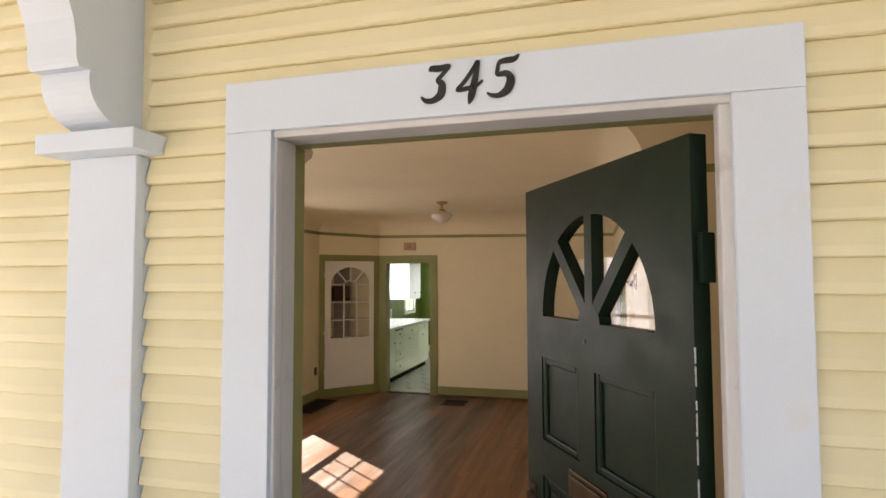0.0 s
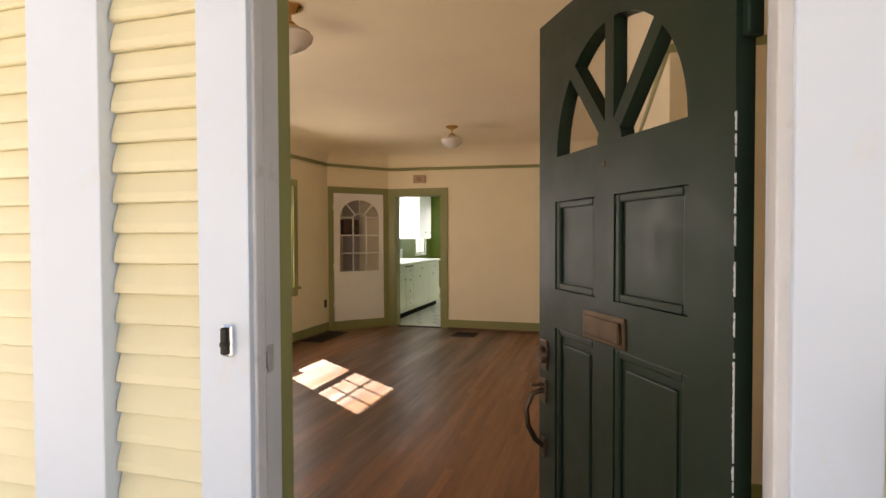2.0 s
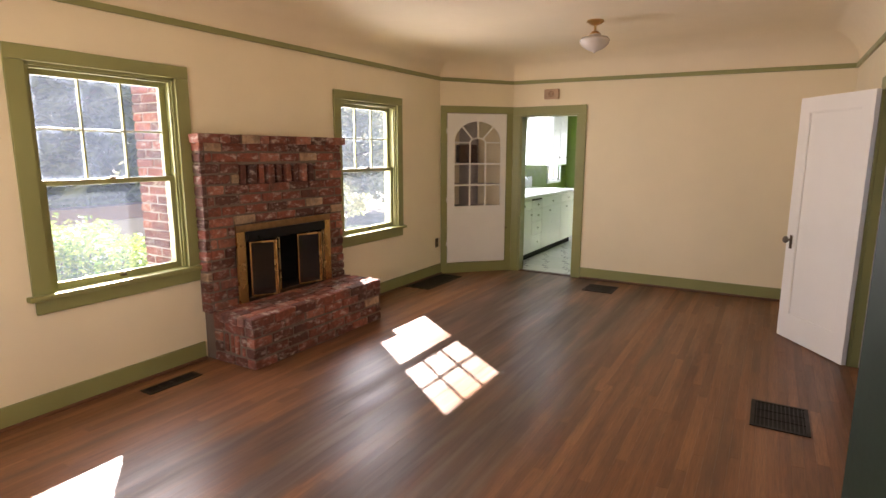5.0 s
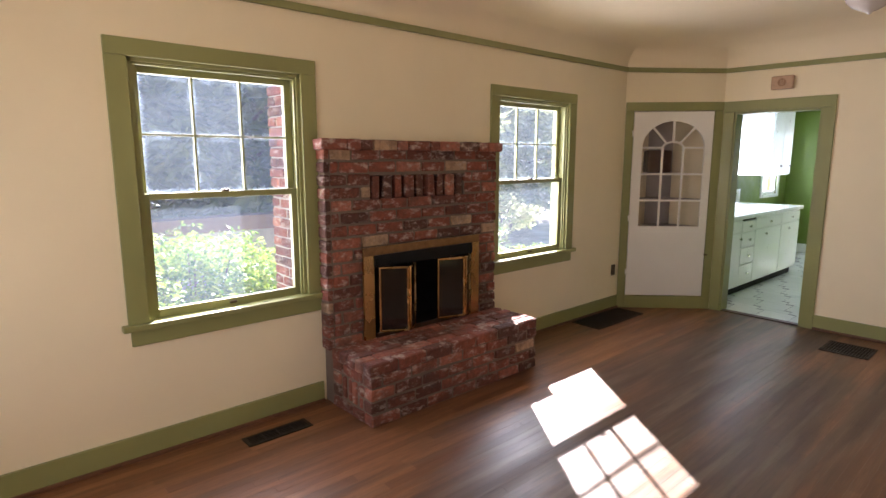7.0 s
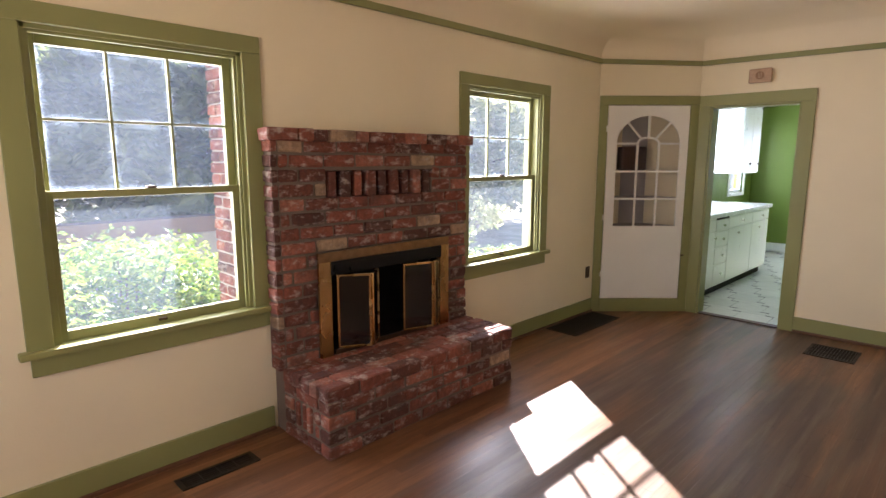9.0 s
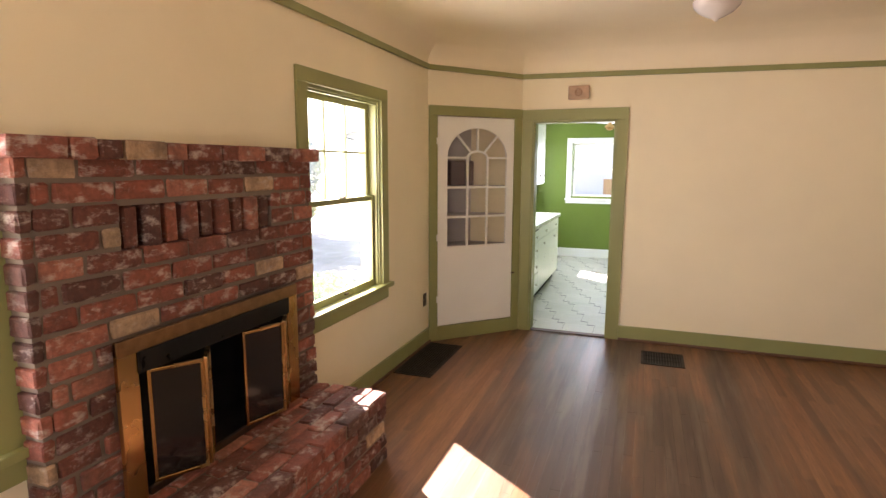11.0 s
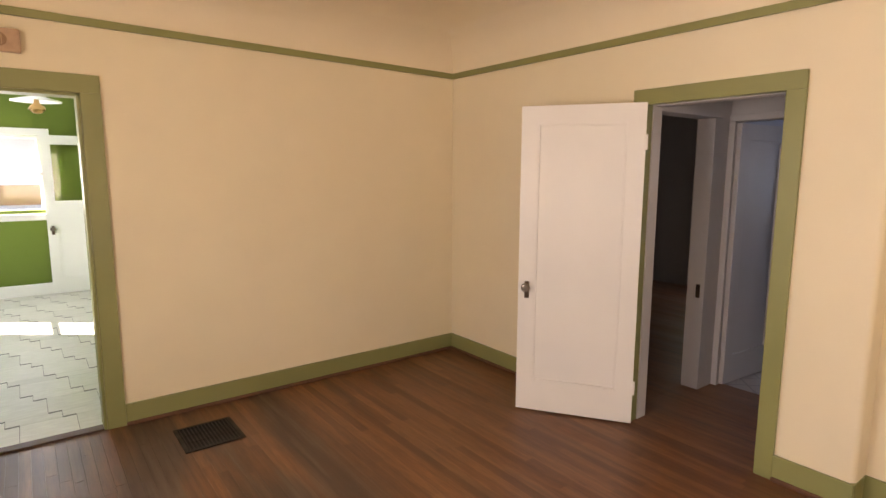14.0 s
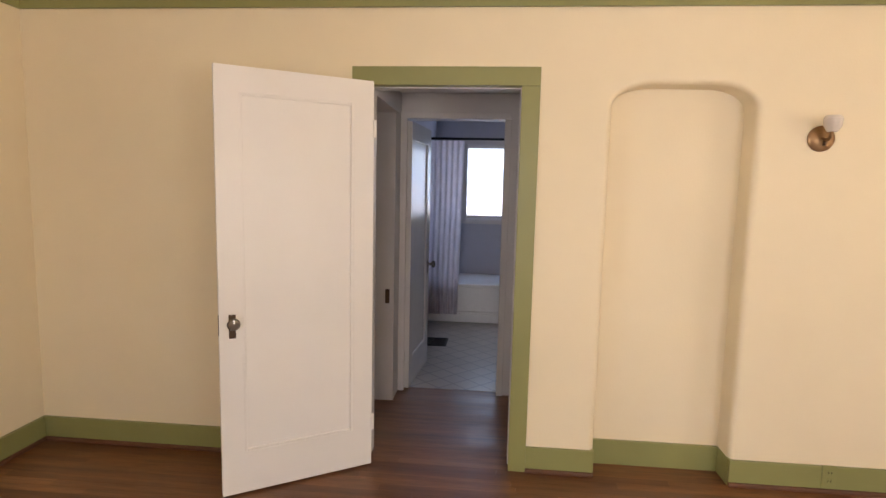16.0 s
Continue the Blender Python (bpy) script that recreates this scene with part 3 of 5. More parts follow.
# ---- windows ----
def window_y(name, y0, y1, z0, z1, label):
    """Double-hung window in the left wall: six panes over one, olive green, with stool and apron."""
    t = thing(name, label, "window", kind="structure")
    w, xo = 0.10, XL - 0.16
    part("window_frame", B((XL, XL + 0.02, y0 - w, y0, z0, z1), bevel=0.004), GREEN, t)
    part("window_frame", B((XL, XL + 0.02, y1, y1 + w, z0, z1), bevel=0.004), GREEN, t)
    part("window_frame", B((XL, XL + 0.022, y0 - w, y1 + w, z1, z1 + 0.085), bevel=0.004), GREEN, t)
    part("window_sill", B((xo + 0.03, XL + 0.05, y0 - w - 0.03, y1 + w + 0.03, z0 - 0.028, z0 + 0.004), bevel=0.006), GREEN, t)
    part("apron", B((XL, XL + 0.018, y0 - w + 0.01, y1 + w - 0.01, z0 - 0.115, z0 - 0.028), bevel=0.004), GREEN, t)
    jm = part("jamb", B((xo, XL, y0, y0 + 0.02, z0, z1), (xo, XL, y1 - 0.02, y1, z0, z1), (xo, XL, y0, y1, z1 - 0.02, z1)), GREEN, t)
    part("stop", B((XL - 0.03, XL - 0.012, y0 + 0.02, y0 + 0.034, z0, z1 - 0.02), (XL - 0.03, XL - 0.012, y1 - 0.034, y1 - 0.02, z0, z1 - 0.02), (XL - 0.03, XL - 0.012, y0 + 0.02, y1 - 0.02, z1 - 0.034, z1 - 0.02), bevel=0.002), GREEN, t)
    zm = z0 + 0.485 * (z1 - z0)
    a, b = y0 + 0.022, y1 - 0.022

    def sash(x, za, zb, rail_b, rail_t, cols, rows):
        s = part("sash", B((x, x + 0.034, a, a + 0.042, za, zb), (x, x + 0.034, b - 0.042, b, za, zb), (x, x + 0.034, a + 0.042, b - 0.042, za, za + rail_b), (x, x + 0.034, a + 0.042, b - 0.042, zb - rail_t, zb), bevel=0.003), GREEN, t)
        ga, gb, gz0, gz1 = a + 0.042, b - 0.042, za + rail_b, zb - rail_t
        m = 0.0125
        for i in range(1, cols):
            y = ga + (gb - ga) * i / cols
            part("muntin", B((x + 0.004, x + 0.030, y - m / 2, y + m / 2, gz0, gz1), bevel=0.003), GREEN, s)
        for j in range(1, rows):
            z = gz0 + (gz1 - gz0) * j / rows
            part("muntin", B((x + 0.006, x + 0.028, ga, gb, z - m / 2, z + m / 2), bevel=0.003), GREEN, s)
        for i in range(cols):
            for j in range(rows):
                p = part("pane", B((x + 0.015, x + 0.018, ga + (gb - ga) * i / cols, ga + (gb - ga) * (i + 1) / cols, gz0 + (gz1 - gz0) * j / rows, gz0 + (gz1 - gz0) * (j + 1) / rows)), DUSTY if rows > 1 else HAZED, s)
                p.visible_shadow = False
        return s

    sash(XL - 0.115, zm - 0.02, z1 - 0.02, 0.035, 0.045, 3, 2)
    low = sash(XL - 0.072, z0, zm + 0.018, 0.05, 0.035, 1, 1)
    part("latch", B((XL - 0.062, XL - 0.03, (a + b) / 2 - 0.02, (a + b) / 2 + 0.02, zm + 0.018, zm + 0.03), bevel=0.003), BRONZE, low)
    part("lift", B((XL - 0.040, XL - 0.022, (a + b) / 2 - 0.02, (a + b) / 2 + 0.02, z0 + 0.02, z0 + 0.034), bevel=0.003), BRONZE, low)
    return t


window_y("window_1", *W1, *WZ, "olive green double-hung window, six panes over one")
window_y("window_2", *W2, *WZ, "olive green double-hung window beside the fireplace")


# ---- fireplace ----
FX, FY0, FY1, FZ = -4.10, 4.265, 5.815, 1.722
HX, HY0, HY1, HZ = -3.655, 4.285, 5.815, 0.395
BR_MESH = {}


def brick_mesh(lx, ly, lz, rng, mat):
    """A worn brick with knocked-off edges, 24 faces or so."""
    bm = B((-lx / 2, lx / 2, -ly / 2, ly / 2, -lz / 2, lz / 2))
    bmesh.ops.bevel(bm, geom=bm.edges[:], offset=0.007, segments=1, affect="EDGES")
    for v in bm.verts:
        v.co += Vector((rng.uniform(-1, 1), rng.uniform(-1, 1), rng.uniform(-1, 1))) * 0.0032
    me = bpy.data.meshes.new("brick")
    bm.to_mesh(me)
    bm.free()
    me.materials.append(mat)
    return me


def lay(parent, centre, size, rng, tilt=0.006, buff=0.06):
    pale = rng.random() < buff
    key = tuple(round(s, 3) for s in size) + (rng.randrange(4), pale)
    if key not in BR_MESH:
        BR_MESH[key] = brick_mesh(*size, rng, BUFF if pale else BRICK)
    ob = new("brick", BR_MESH[key])
    ob.matrix_world = Matrix.Translation(centre) @ Euler((rng.uniform(-tilt, tilt), rng.uniform(-tilt, tilt), rng.uniform(-tilt, tilt))).to_matrix().to_4x4()
    ob.parent = parent
    return ob


def course(parent, along, a0, a1, fixed, depth, z, h, start, rng, length=0.208, joint=0.015, skip=(), buff=0.06):
    """One row of bricks along x or y from a0 to a1; skip holds (from, to) spans left open."""
    p = a0 - start
    while p < a1 - 0.02:
        s, e = max(p, a0), min(p + length, a1)
        p += length + joint
        spans = [(s, e)]
        for k0, k1 in skip:
            nxt = []
            for s_, e_ in spans:
                if e_ <= k0 or s_ >= k1:
                    nxt.append((s_, e_))
                else:
                    if k0 - s_ > 0.03:
                        nxt.append((s_, k0))
                    if e_ - k1 > 0.03:
                        nxt.append((k1, e_))
            spans = nxt
        for s_, e_ in spans:
            if e_ - s_ < 0.025:
                continue
            out = fixed + rng.uniform(-0.004, 0.004)
            if along == "y":
                lay(parent, (out, (s_ + e_) / 2, z + h / 2), (depth, round(e_ - s_, 2), h), rng, buff=buff)
            else:
                lay(parent, ((s_ + e_) / 2, out, z + h / 2), (round(e_ - s_, 2), depth, h), rng)


def fireplace():
    rng = random.Random(5)
    t = thing("fireplace", "red used-brick fireplace with a raised hearth and brass doors", "fireplace", (0, 0, 0))
    fb = (4.57, 5.55, 0.99)       # firebox opening behind the brass frame
    # mortar cores
    m = 0.011
    for y0, y1, z0, z1 in ((FY0 + m, fb[0], HZ - 0.02, fb[2]), (fb[1], FY1 - m, HZ - 0.02, fb[2]), (FY0 + m, FY1 - m, fb[2], 1.33), (FY0 + m, 4.61, 1.33, 1.495), (5.466, FY1 - m, 1.33, 1.495), (FY0 + m, FY1 - m, 1.495, FZ - 0.01)):
        part("mortar_core", B((XL, FX - m, y0, y1, z0, z1)), MORTAR, t, "grey-brown mortar joints")
    part("mortar_core", B((XL, HX - m, HY0 + m, HY1 - m, 0, HZ - m)), MORTAR, t, "grey-brown mortar joints")
    pitch, h = 0.0816, 0.0665
    n = 0
    z = HZ - 0.02
    NY = (4.61, 5.466)
    while z < FZ - 0.085:
        skip = []
        if z < fb[2]:
            skip.append((4.56, 5.56))
        if 1.325 < z + h / 2 < 1.50:
            skip.append(NY)
        course(t, "y", FY0 + 0.05, FY1, FX - 0.045, 0.09, z, h, (0.0, 0.10, 0.155, 0.06)[n % 4], rng, skip=skip)
        lay(t, (FX - 0.045, FY0 + 0.02, z + h / 2), (0.09, 0.045, h), rng)
        z += pitch
        n += 1
    # cap course of headers, a little proud
    p = FY0 - 0.035
    while p < FY1 + 0.02:
        L = 0.098 if rng.random() < 0.6 else 0.19
        L = min(L, FY1 + 0.03 - p)
        lay(t, (FX - 0.015, p + L / 2, FZ - 0.030), (0.115, round(L - 0.010, 2), 0.068), rng, 0.012, 0.03)
        p += L
    # row of upright bricks
    k = 9
    w = (NY[1] - NY[0]) / k
    for i in range(k):
        y = NY[0] + w * (i + 0.5)
        lay(t, (FX - 0.052 + (0.010 if i % 2 else -0.006), y, 1.4165), (0.09, round(w - 0.035, 3), 0.155), rng, 0.02, 0.0)
    # black backing puts the shade between the upright bricks into colour
    part("niche_back", B((XL + 0.001, FX - 0.07, NY[0], NY[1], 1.33, 1.495)), SOOT_SHADE, t, "black sheet standing for the shade behind upright bricks")
    # hearth: face courses, end panel and top
    z, n = 0.004, 0
    while z < HZ - 0.09:
        course(t, "y", HY0, HY1, HX - 0.045, 0.09, z, 0.0665, (0.0, 0.10, 0.04, 0.13, 0.07)[n % 5], rng)
        course(t, "x", FX + 0.002, HX - 0.095, HY0 + 0.045, 0.09, z, 0.0665, 0.1 * (n % 2), rng, skip=[(-4.01, -3.80)] if 0 < n < 3 else [])
        course(t, "x", FX + 0.002, HX - 0.095, HY1 - 0.045, 0.09, z, 0.0665, 0.1 * (n % 2), rng)
        z += 0.0816
        n += 1
    for i in range(3):
        lay(t, (-3.965 + 0.060 * i, HY0 + 0.040 + 0.008 * (i % 2), 0.165), (0.036, 0.09, 0.145), rng, 0.02)
    for r_ in range(5):
        course(t, "y", HY0 - 0.008, HY1 + 0.004, HX - 0.038 - 0.0895 * r_, 0.080, HZ - 0.078, 0.078, (0.0, 0.1, 0.05, 0.13, 0.02)[r_], rng, buff=0.0)
    # firebox
    for x0, x1, y0, y1, z0, z1 in ((XL - 0.155, XL - 0.145, fb[0] - 0.02, fb[1] + 0.02, HZ - 0.02, fb[2] + 0.02), (XL - 0.145, FX - 0.02, fb[0] - 0.02, fb[0], HZ - 0.02, fb[2]), (XL - 0.145, FX - 0.02, fb[1], fb[1] + 0.02, HZ - 0.02, fb[2]), (XL - 0.145, FX - 0.02, fb[0], fb[1], fb[2], fb[2] + 0.02), (XL - 0.145, FX - 0.02, fb[0], fb[1], HZ - 0.02, HZ + 0.004)):
        part("firebox_panel", B((x0, x1, y0, y1, z0, z1)), SOOT_SHADE, t, "soot-black firebox panel")
    return t


fp = fireplace()


def fire_screen():
    t = thing("fireplace_doors", "brass-framed smoked glass bifold doors standing ajar", "fireplace doors", (FX, 5.05, HZ))
    x = 0.018
    y0, y1, z1 = -0.534, 0.537, 0.630
    part("surround", B((x, x + 0.02, y0, y0 + 0.085, 0, z1), bevel=0.004), BRASS, t)
    part("surround", B((x, x + 0.02, y1 - 0.085, y1, 0, z1), bevel=0.004), BRASS, t)
    part("surround", B((x, x + 0.021, y0, y1, z1 - 0.058, z1), bevel=0.004), DULLBRASS, t, "smoke-darkened brass top band")
    # black strip stands in for the shadow between top band and leaves
    part("hood", B((x + 0.012, x + 0.030, y0 + 0.083, y1 - 0.083, 0.492, z1 - 0.056), bevel=0.004), BLACK, t, "black strip standing for the shadow above the leaves")
    part("bottom_rail", B((x, x + 0.018, y0 + 0.1, y1 - 0.1, 0.0, 0.03), bevel=0.003), BRONZE, t)

    def leaf(pa, pb):
        pa, pb = Vector(pa), Vector(pb)
        d = (pb - pa)
        L = d.length
        ang = math.atan2(d.y, d.x)
        lf = part("door_leaf", B((0, 0.013, -0.009, 0.009, 0.03, 0.485), (L - 0.013, L, -0.009, 0.009, 0.03, 0.485), (0.013, L - 0.013, -0.009, 0.009, 0.472, 0.485), (0.013, L - 0.013, -0.009, 0.009, 0.03, 0.043), bevel=0.003), BRASS, t)
        lf.matrix_local = Matrix.Translation((pa.x, pa.y, 0)) @ Matrix.Rotation(ang, 4, "Z")
        part("pane", B((0.012, L - 0.012, -0.003, 0.003, 0.042, 0.473)), SMOKED_PANE, lf, "smoked glass")
        return lf

    leaf((0.012, -0.396), (0.120, -0.225))
    leaf((0.118, -0.212), (0.030, -0.100))
    leaf((0.030, 0.110), (0.098, 0.322))
    leaf((0.096, 0.336), (0.030, 0.440))
    return t


SMOKED_PANE = plain("smoked_glass_pane", (0.010, 0.008, 0.007), 0.04, 0.0, 0.1)
SMOKED_PANE.node_tree.nodes["Principled BSDF"].inputs["Specular IOR Level"].default_value = 0.95
fire_screen()


# ---- corner cupboard ----
def corner_cupboard():
    t = thing("corner_cupboard", "built-in corner china cupboard, white door with arched lattice, green casing", "cupboard")
    w = 0.088
    part("casing", DBX((0.005, w, 0, 0.02, 0, 2.088), bevel=0.004), GREEN, t)
    part("casing", DBX((DL - w, DL - 0.005, 0, 0.02, 0, 2.088), bevel=0.004), GREEN, t)
    part("casing", DBX((0.005, DL - 0.005, 0, 0.022, 2.088, 2.175), bevel=0.004), GREEN, t)
    part("casing", DBX((w, DL - w, 0, 0.02, 0, 0.135), bevel=0.004), GREEN, t)
    u0, u1, z0, z1 = w + 0.006, DL - w - 0.006, 0.142, 2.080
    W = u1 - u0
    ga, gb = u0 + 0.095, u1 - 0.075
    gz0, spring, gtop = 0.892, 1.715, 1.985
    uc, rx, rz = (ga + gb) / 2, (gb - ga) / 2, gtop - spring
    door = part("door", DBX((ga, gb, -0.012, 0.014, z0, gz0)), WHITE, t)
    part("stile", DBX((u0, ga, -0.012, 0.014, z0, z1)), WHITE, door)
    part("stile", DBX((gb, u1, -0.012, 0.014, z0, z1)), WHITE, door)
    part("top_rail", DBX((ga, gb, -0.012, 0.014, gtop, z1)), WHITE, door)
    # spandrels round the arch
    bm = bmesh.new()
    N = 20
    for k in range(N):
        a0, a1 = math.pi * k / N, math.pi * (k + 1) / N
        q = [(uc + rx * math.cos(a0), spring + rz * math.sin(a0)), (uc + rx * math.cos(a1), spring + rz * math.sin(a1)), (uc + rx * math.cos(a1), gtop + 0.0005), (uc + rx * math.cos(a0), gtop + 0.0005)]
        prism(bm, [diag(u, 0.014, z) for u, z in q], DN * -0.026)
    part("spandrel", bm, WHITE, door)
    m = 0.009

    def bar(ua, za, ub, zb, half=m):
        d = Vector((ub - ua, zb - za)).normalized()
        nn = Vector((-d.y, d.x)) * half
        bm_ = bmesh.new()
        prism(bm_, [diag(ua + nn.x, 0.013, za + nn.y), diag(ub + nn.x, 0.013, zb + nn.y), diag(ub - nn.x, 0.013, zb - nn.y), diag(ua - nn.x, 0.013, za - nn.y)], DN * -0.02)
        part("muntin", bm_, WHITE, door)

    step = (spring - gz0) / 3
    third = (gb - ga) / 3
    for j in (1, 2):
        bar(ga, gz0 + step * j, gb, gz0 + step * j)
    bar(ga, spring, ga + third + m, spring)
    bar(gb - third - m, spring, gb, spring)
    for i in (1, 2):
        bar(ga + third * i, gz0, ga + third * i, spring - 0.0)
    # small inner arch and the fan of bars
    ri, rzi = third / 2, 0.06
    pts = [(uc + ri * math.cos(math.pi * k / 8), spring + rzi * math.sin(math.pi * k / 8)) for k in range(9)]
    for (ua, za), (ub, zb) in zip(pts, pts[1:]):
        bar(ua, za, ub, zb)
    for a in (0.27, 0.5, 0.73):
        c, s = math.cos(math.pi * a), math.sin(math.pi * a)
        bar(uc + ri * c, spring + rzi * s, uc + rx * c, spring + rz * s)
    pane = part("pane", DBX((ga, gb, -0.006, -0.003, gz0, gtop)), GLASS, door, "clear old glass")
    pane.visible_shadow = False
    part("latch", DBX((u1 - 0.005, u1 + 0.03, 0.012, 0.024, 0.585, 0.600), bevel=0.003), BRONZE, door, "brown turn latch")
    for z in (0.40, 0.98, 1.86):
        part("hinge", DBX((u0 - 0.018, u0 + 0.004, 0.012, 0.024, z - 0.03, z + 0.03), bevel=0.003), WHITE, door)
    back = bmesh.new()
    depth = 0.36
    diag_box(back, 0.08, DL - 0.08, -depth - 0.02, -depth, 0.05, 2.10)
    diag_box(back, 0.06, 0.08, -depth, -0.012, 0.05, 2.10)
    diag_box(back, DL - 0.08, DL - 0.06, -depth, -0.012, 0.05, 2.10)
    diag_box(back, 0.08, DL - 0.08, -depth, -0.012, 2.08, 2.10)
    diag_box(back, 0.08, DL - 0.08, -depth, -0.012, 0.05, 0.07)
    part("inner_case", back, INNERC, t, "dim grey-white cupboard interior")
    for z in (gz0 - 0.02, gz0 + step, gz0 + 2 * step):
        part("shelf", DBX((0.08, DL - 0.08, -depth, -0.10, z - 0.01, z + 0.01)), INNERC, t)
    return t


INNERC = painted("dim_cupboard_paint", (0.36, 0.31, 0.29), 0.6, 0.04, 0.1)
corner_cupboard()
bowl = tagged(part("wooden_box", DBX((0.30, 0.55, -0.34, -0.14, 1.453, 1.69), bevel=0.02), WOODDK), "dark brown wooden box on the cupboard shelf", "box")


# ---- floor registers ----
def floor_register(x0, x1, y0, y1, nx, ny, label):
    t = thing("floor_register", label, "floor vent", ((x0 + x1) / 2, (y0 + y1) / 2, 0), "floor registers")
    a, b = (x1 - x0) / 2, (y1 - y0) / 2
    f = 0.022
    part("frame", B((-a, a, -b, -b + f, 0, 0.007), (-a, a, b - f, b, 0, 0.007), (-a, -a + f, -b + f, b - f, 0, 0.007), (a - f, a, -b + f, b - f, 0, 0.007), bevel=0.002), VENT, t)
    # black sheet stands in for the shaded duct under the slats
    part("backing", B((-a + f, a - f, -b + f, b - f, 0.0, 0.002)), SOOT_SHADE, t)
    for i in range(nx):
        x = -a + f + (2 * a - 2 * f) * (i + 0.5) / nx
        part("slat", B((x - 0.003, x + 0.003, -b + f, b - f, 0.002, 0.006)), VENT, t)
    for j in range(1, ny):
        y = -b + f + (2 * b - 2 * f) * j / ny
        part("crossbar", B((-a + f, a - f, y - 0.003, y + 0.003, 0.002, 0.0065)), VENT, t)
    return t


floor_register(-4.175, -3.860, 7.01, 7.83, 12, 20, "large dark metal floor register by the cupboard")
floor_register(-2.315, -1.970, 7.927, 8.275, 14, 3, "dark metal floor register near the far wall")
floor_register(-4.05, -3.93, 3.645, 4.04, 4, 4, "small brown floor register below the window")
floor_register(-0.49, -0.18, 5.22, 5.62, 12, 3, "dark metal floor register near the niche")


# ---- lamps ----
def ceiling_lamp(x, y, ceil, label, k=1.0):
    t = thing("ceiling_light", label, "ceiling light", (x, y, ceil), "ceiling lights")
    part("canopy", lathe(bmesh.new(), [(0.001, 0), (0.075, 0), (0.078, -0.012), (0.05, -0.03), (0.022, -0.045), (0.001, -0.045)], (0, 0, 0)), BRASS, t, "brass canopy", True)
    part("stem", lathe(bmesh.new(), [(0.011, -0.04), (0.011, -0.085), (0.03, -0.095), (0.052, -0.115), (0.052, -0.135), (0.001, -0.136)], (0, 0, 0)), BRASS, t, "", True)
    part("shade", lathe(bmesh.new(), [(0.050, -0.120), (0.060, -0.135), (0.115 * k, -0.150), (0.135 * k, -0.172), (0.128 * k, -0.200), (0.095 * k, -0.235), (0.045 * k, -0.262), (0.018, -0.272), (0.008, -0.285), (0.001, -0.286)], (0, 0, 0)), FROST, t, "frosted schoolhouse glass shade, unlit", True)
    return t


FROST = plain("frosted_glass_white", (0.62, 0.56, 0.50), 0.15, 0, 0.05, 12)
ceiling_lamp(-2.02, 6.96, CEIL_Z, "unlit ceiling light with frosted glass shade on brass")
ceiling_lamp(-1.98, 3.25, CEIL_Z, "unlit ceiling light with frosted glass shade on brass")


def sconce(y, z):
    t = thing("wall_sconce", "small brass wall sconce with a glass shade, unlit", "wall lamp", (XR, y, z))
    part("back_plate", lathe(bmesh.new(), [(0.001, 0), (0.062, 0), (0.062, -0.008), (0.045, -0.018), (0.001, -0.02)], (0, 0, 0), "x"), DULLBRASS, t, "", True)
    part("arm", tube(bmesh.new(), [(-0.015, 0, 0), (-0.06, 0, -0.012), (-0.085, 0, 0.005), (-0.09, 0, 0.03)], 0.008), DULLBRASS, t, "", True)
    part("shade", lathe(bmesh.new(), [(0.022, 0.025), (0.036, 0.05), (0.04, 0.085), (0.030, 0.10), (0.028, 0.10), (0.036, 0.083), (0.001, 0.03)], (-0.09, 0, 0)), FROST, t, "small white glass shade", True)
    part("switch", B((-0.05, -0.03, -0.005, 0.005, -0.035, -0.01), bevel=0.002), BRONZE, t)
    return t


sconce(4.43, 1.787)


def wall_plate(name, label, category, centre, axis, mat, slots):
    t = thing(name, label, category, centre)
    bx = (lambda a, b, c, d, e, f: (e, f, a, b, c, d)) if axis == "x" else (lambda a, b, c, d, e, f: (a, b, e, f, c, d))
    part("plate", B(bx(-0.036, 0.036, -0.058, 0.058, 0, slots), bevel=0.002), mat, t)
    for z in (-0.022, 0.022):
        part("socket", B(bx(-0.017, 0.017, z - 0.014, z + 0.014, slots, slots * 1.5), bevel=0.002), mat, t)
        for y in (-0.007, 0.007):
            # raised black bars stand in for the shaded socket holes
            part("slot", B(bx(y - 0.0015, y + 0.0015, z - 0.006, z + 0.006, slots * 1.45, slots * 1.6)), SOOT_SHADE, t)
    return t


wall_plate("wall_outlet", "dark brown power outlet above the baseboard", "outlet", (XL, 7.77, 0.425), "x", BRONZE, 0.006)
wall_plate("wall_outlet", "olive green painted outlet on the baseboard", "outlet", (XR - 0.018, 4.238, 0.09), "x", GREEN, -0.006)


def door_chime():
    t = thing("door_chime", "tan door chime box above the kitchen doorway", "door chime", (-2.98, YF, 2.312))
    body = part("body", B((-0.095, 0.095, -0.05, 0, -0.062, 0.062), bevel=0.012), TANP, t)
    part("grille", lathe(bmesh.new(), [(0.001, -0.05), (0.036, -0.05), (0.036, -0.055), (0.028, -0.056), (0.026, -0.052), (0.001, -0.052)], (0, 0, 0), "y"), TAND, t, "round brown grille", True)
    for x in (-0.012, 0.0, 0.012):
        part("grille_bar", B((x - 0.0025, x + 0.0025, -0.056, -0.051, -0.024, 0.024)), TANP, t)
    return t


door_chime()


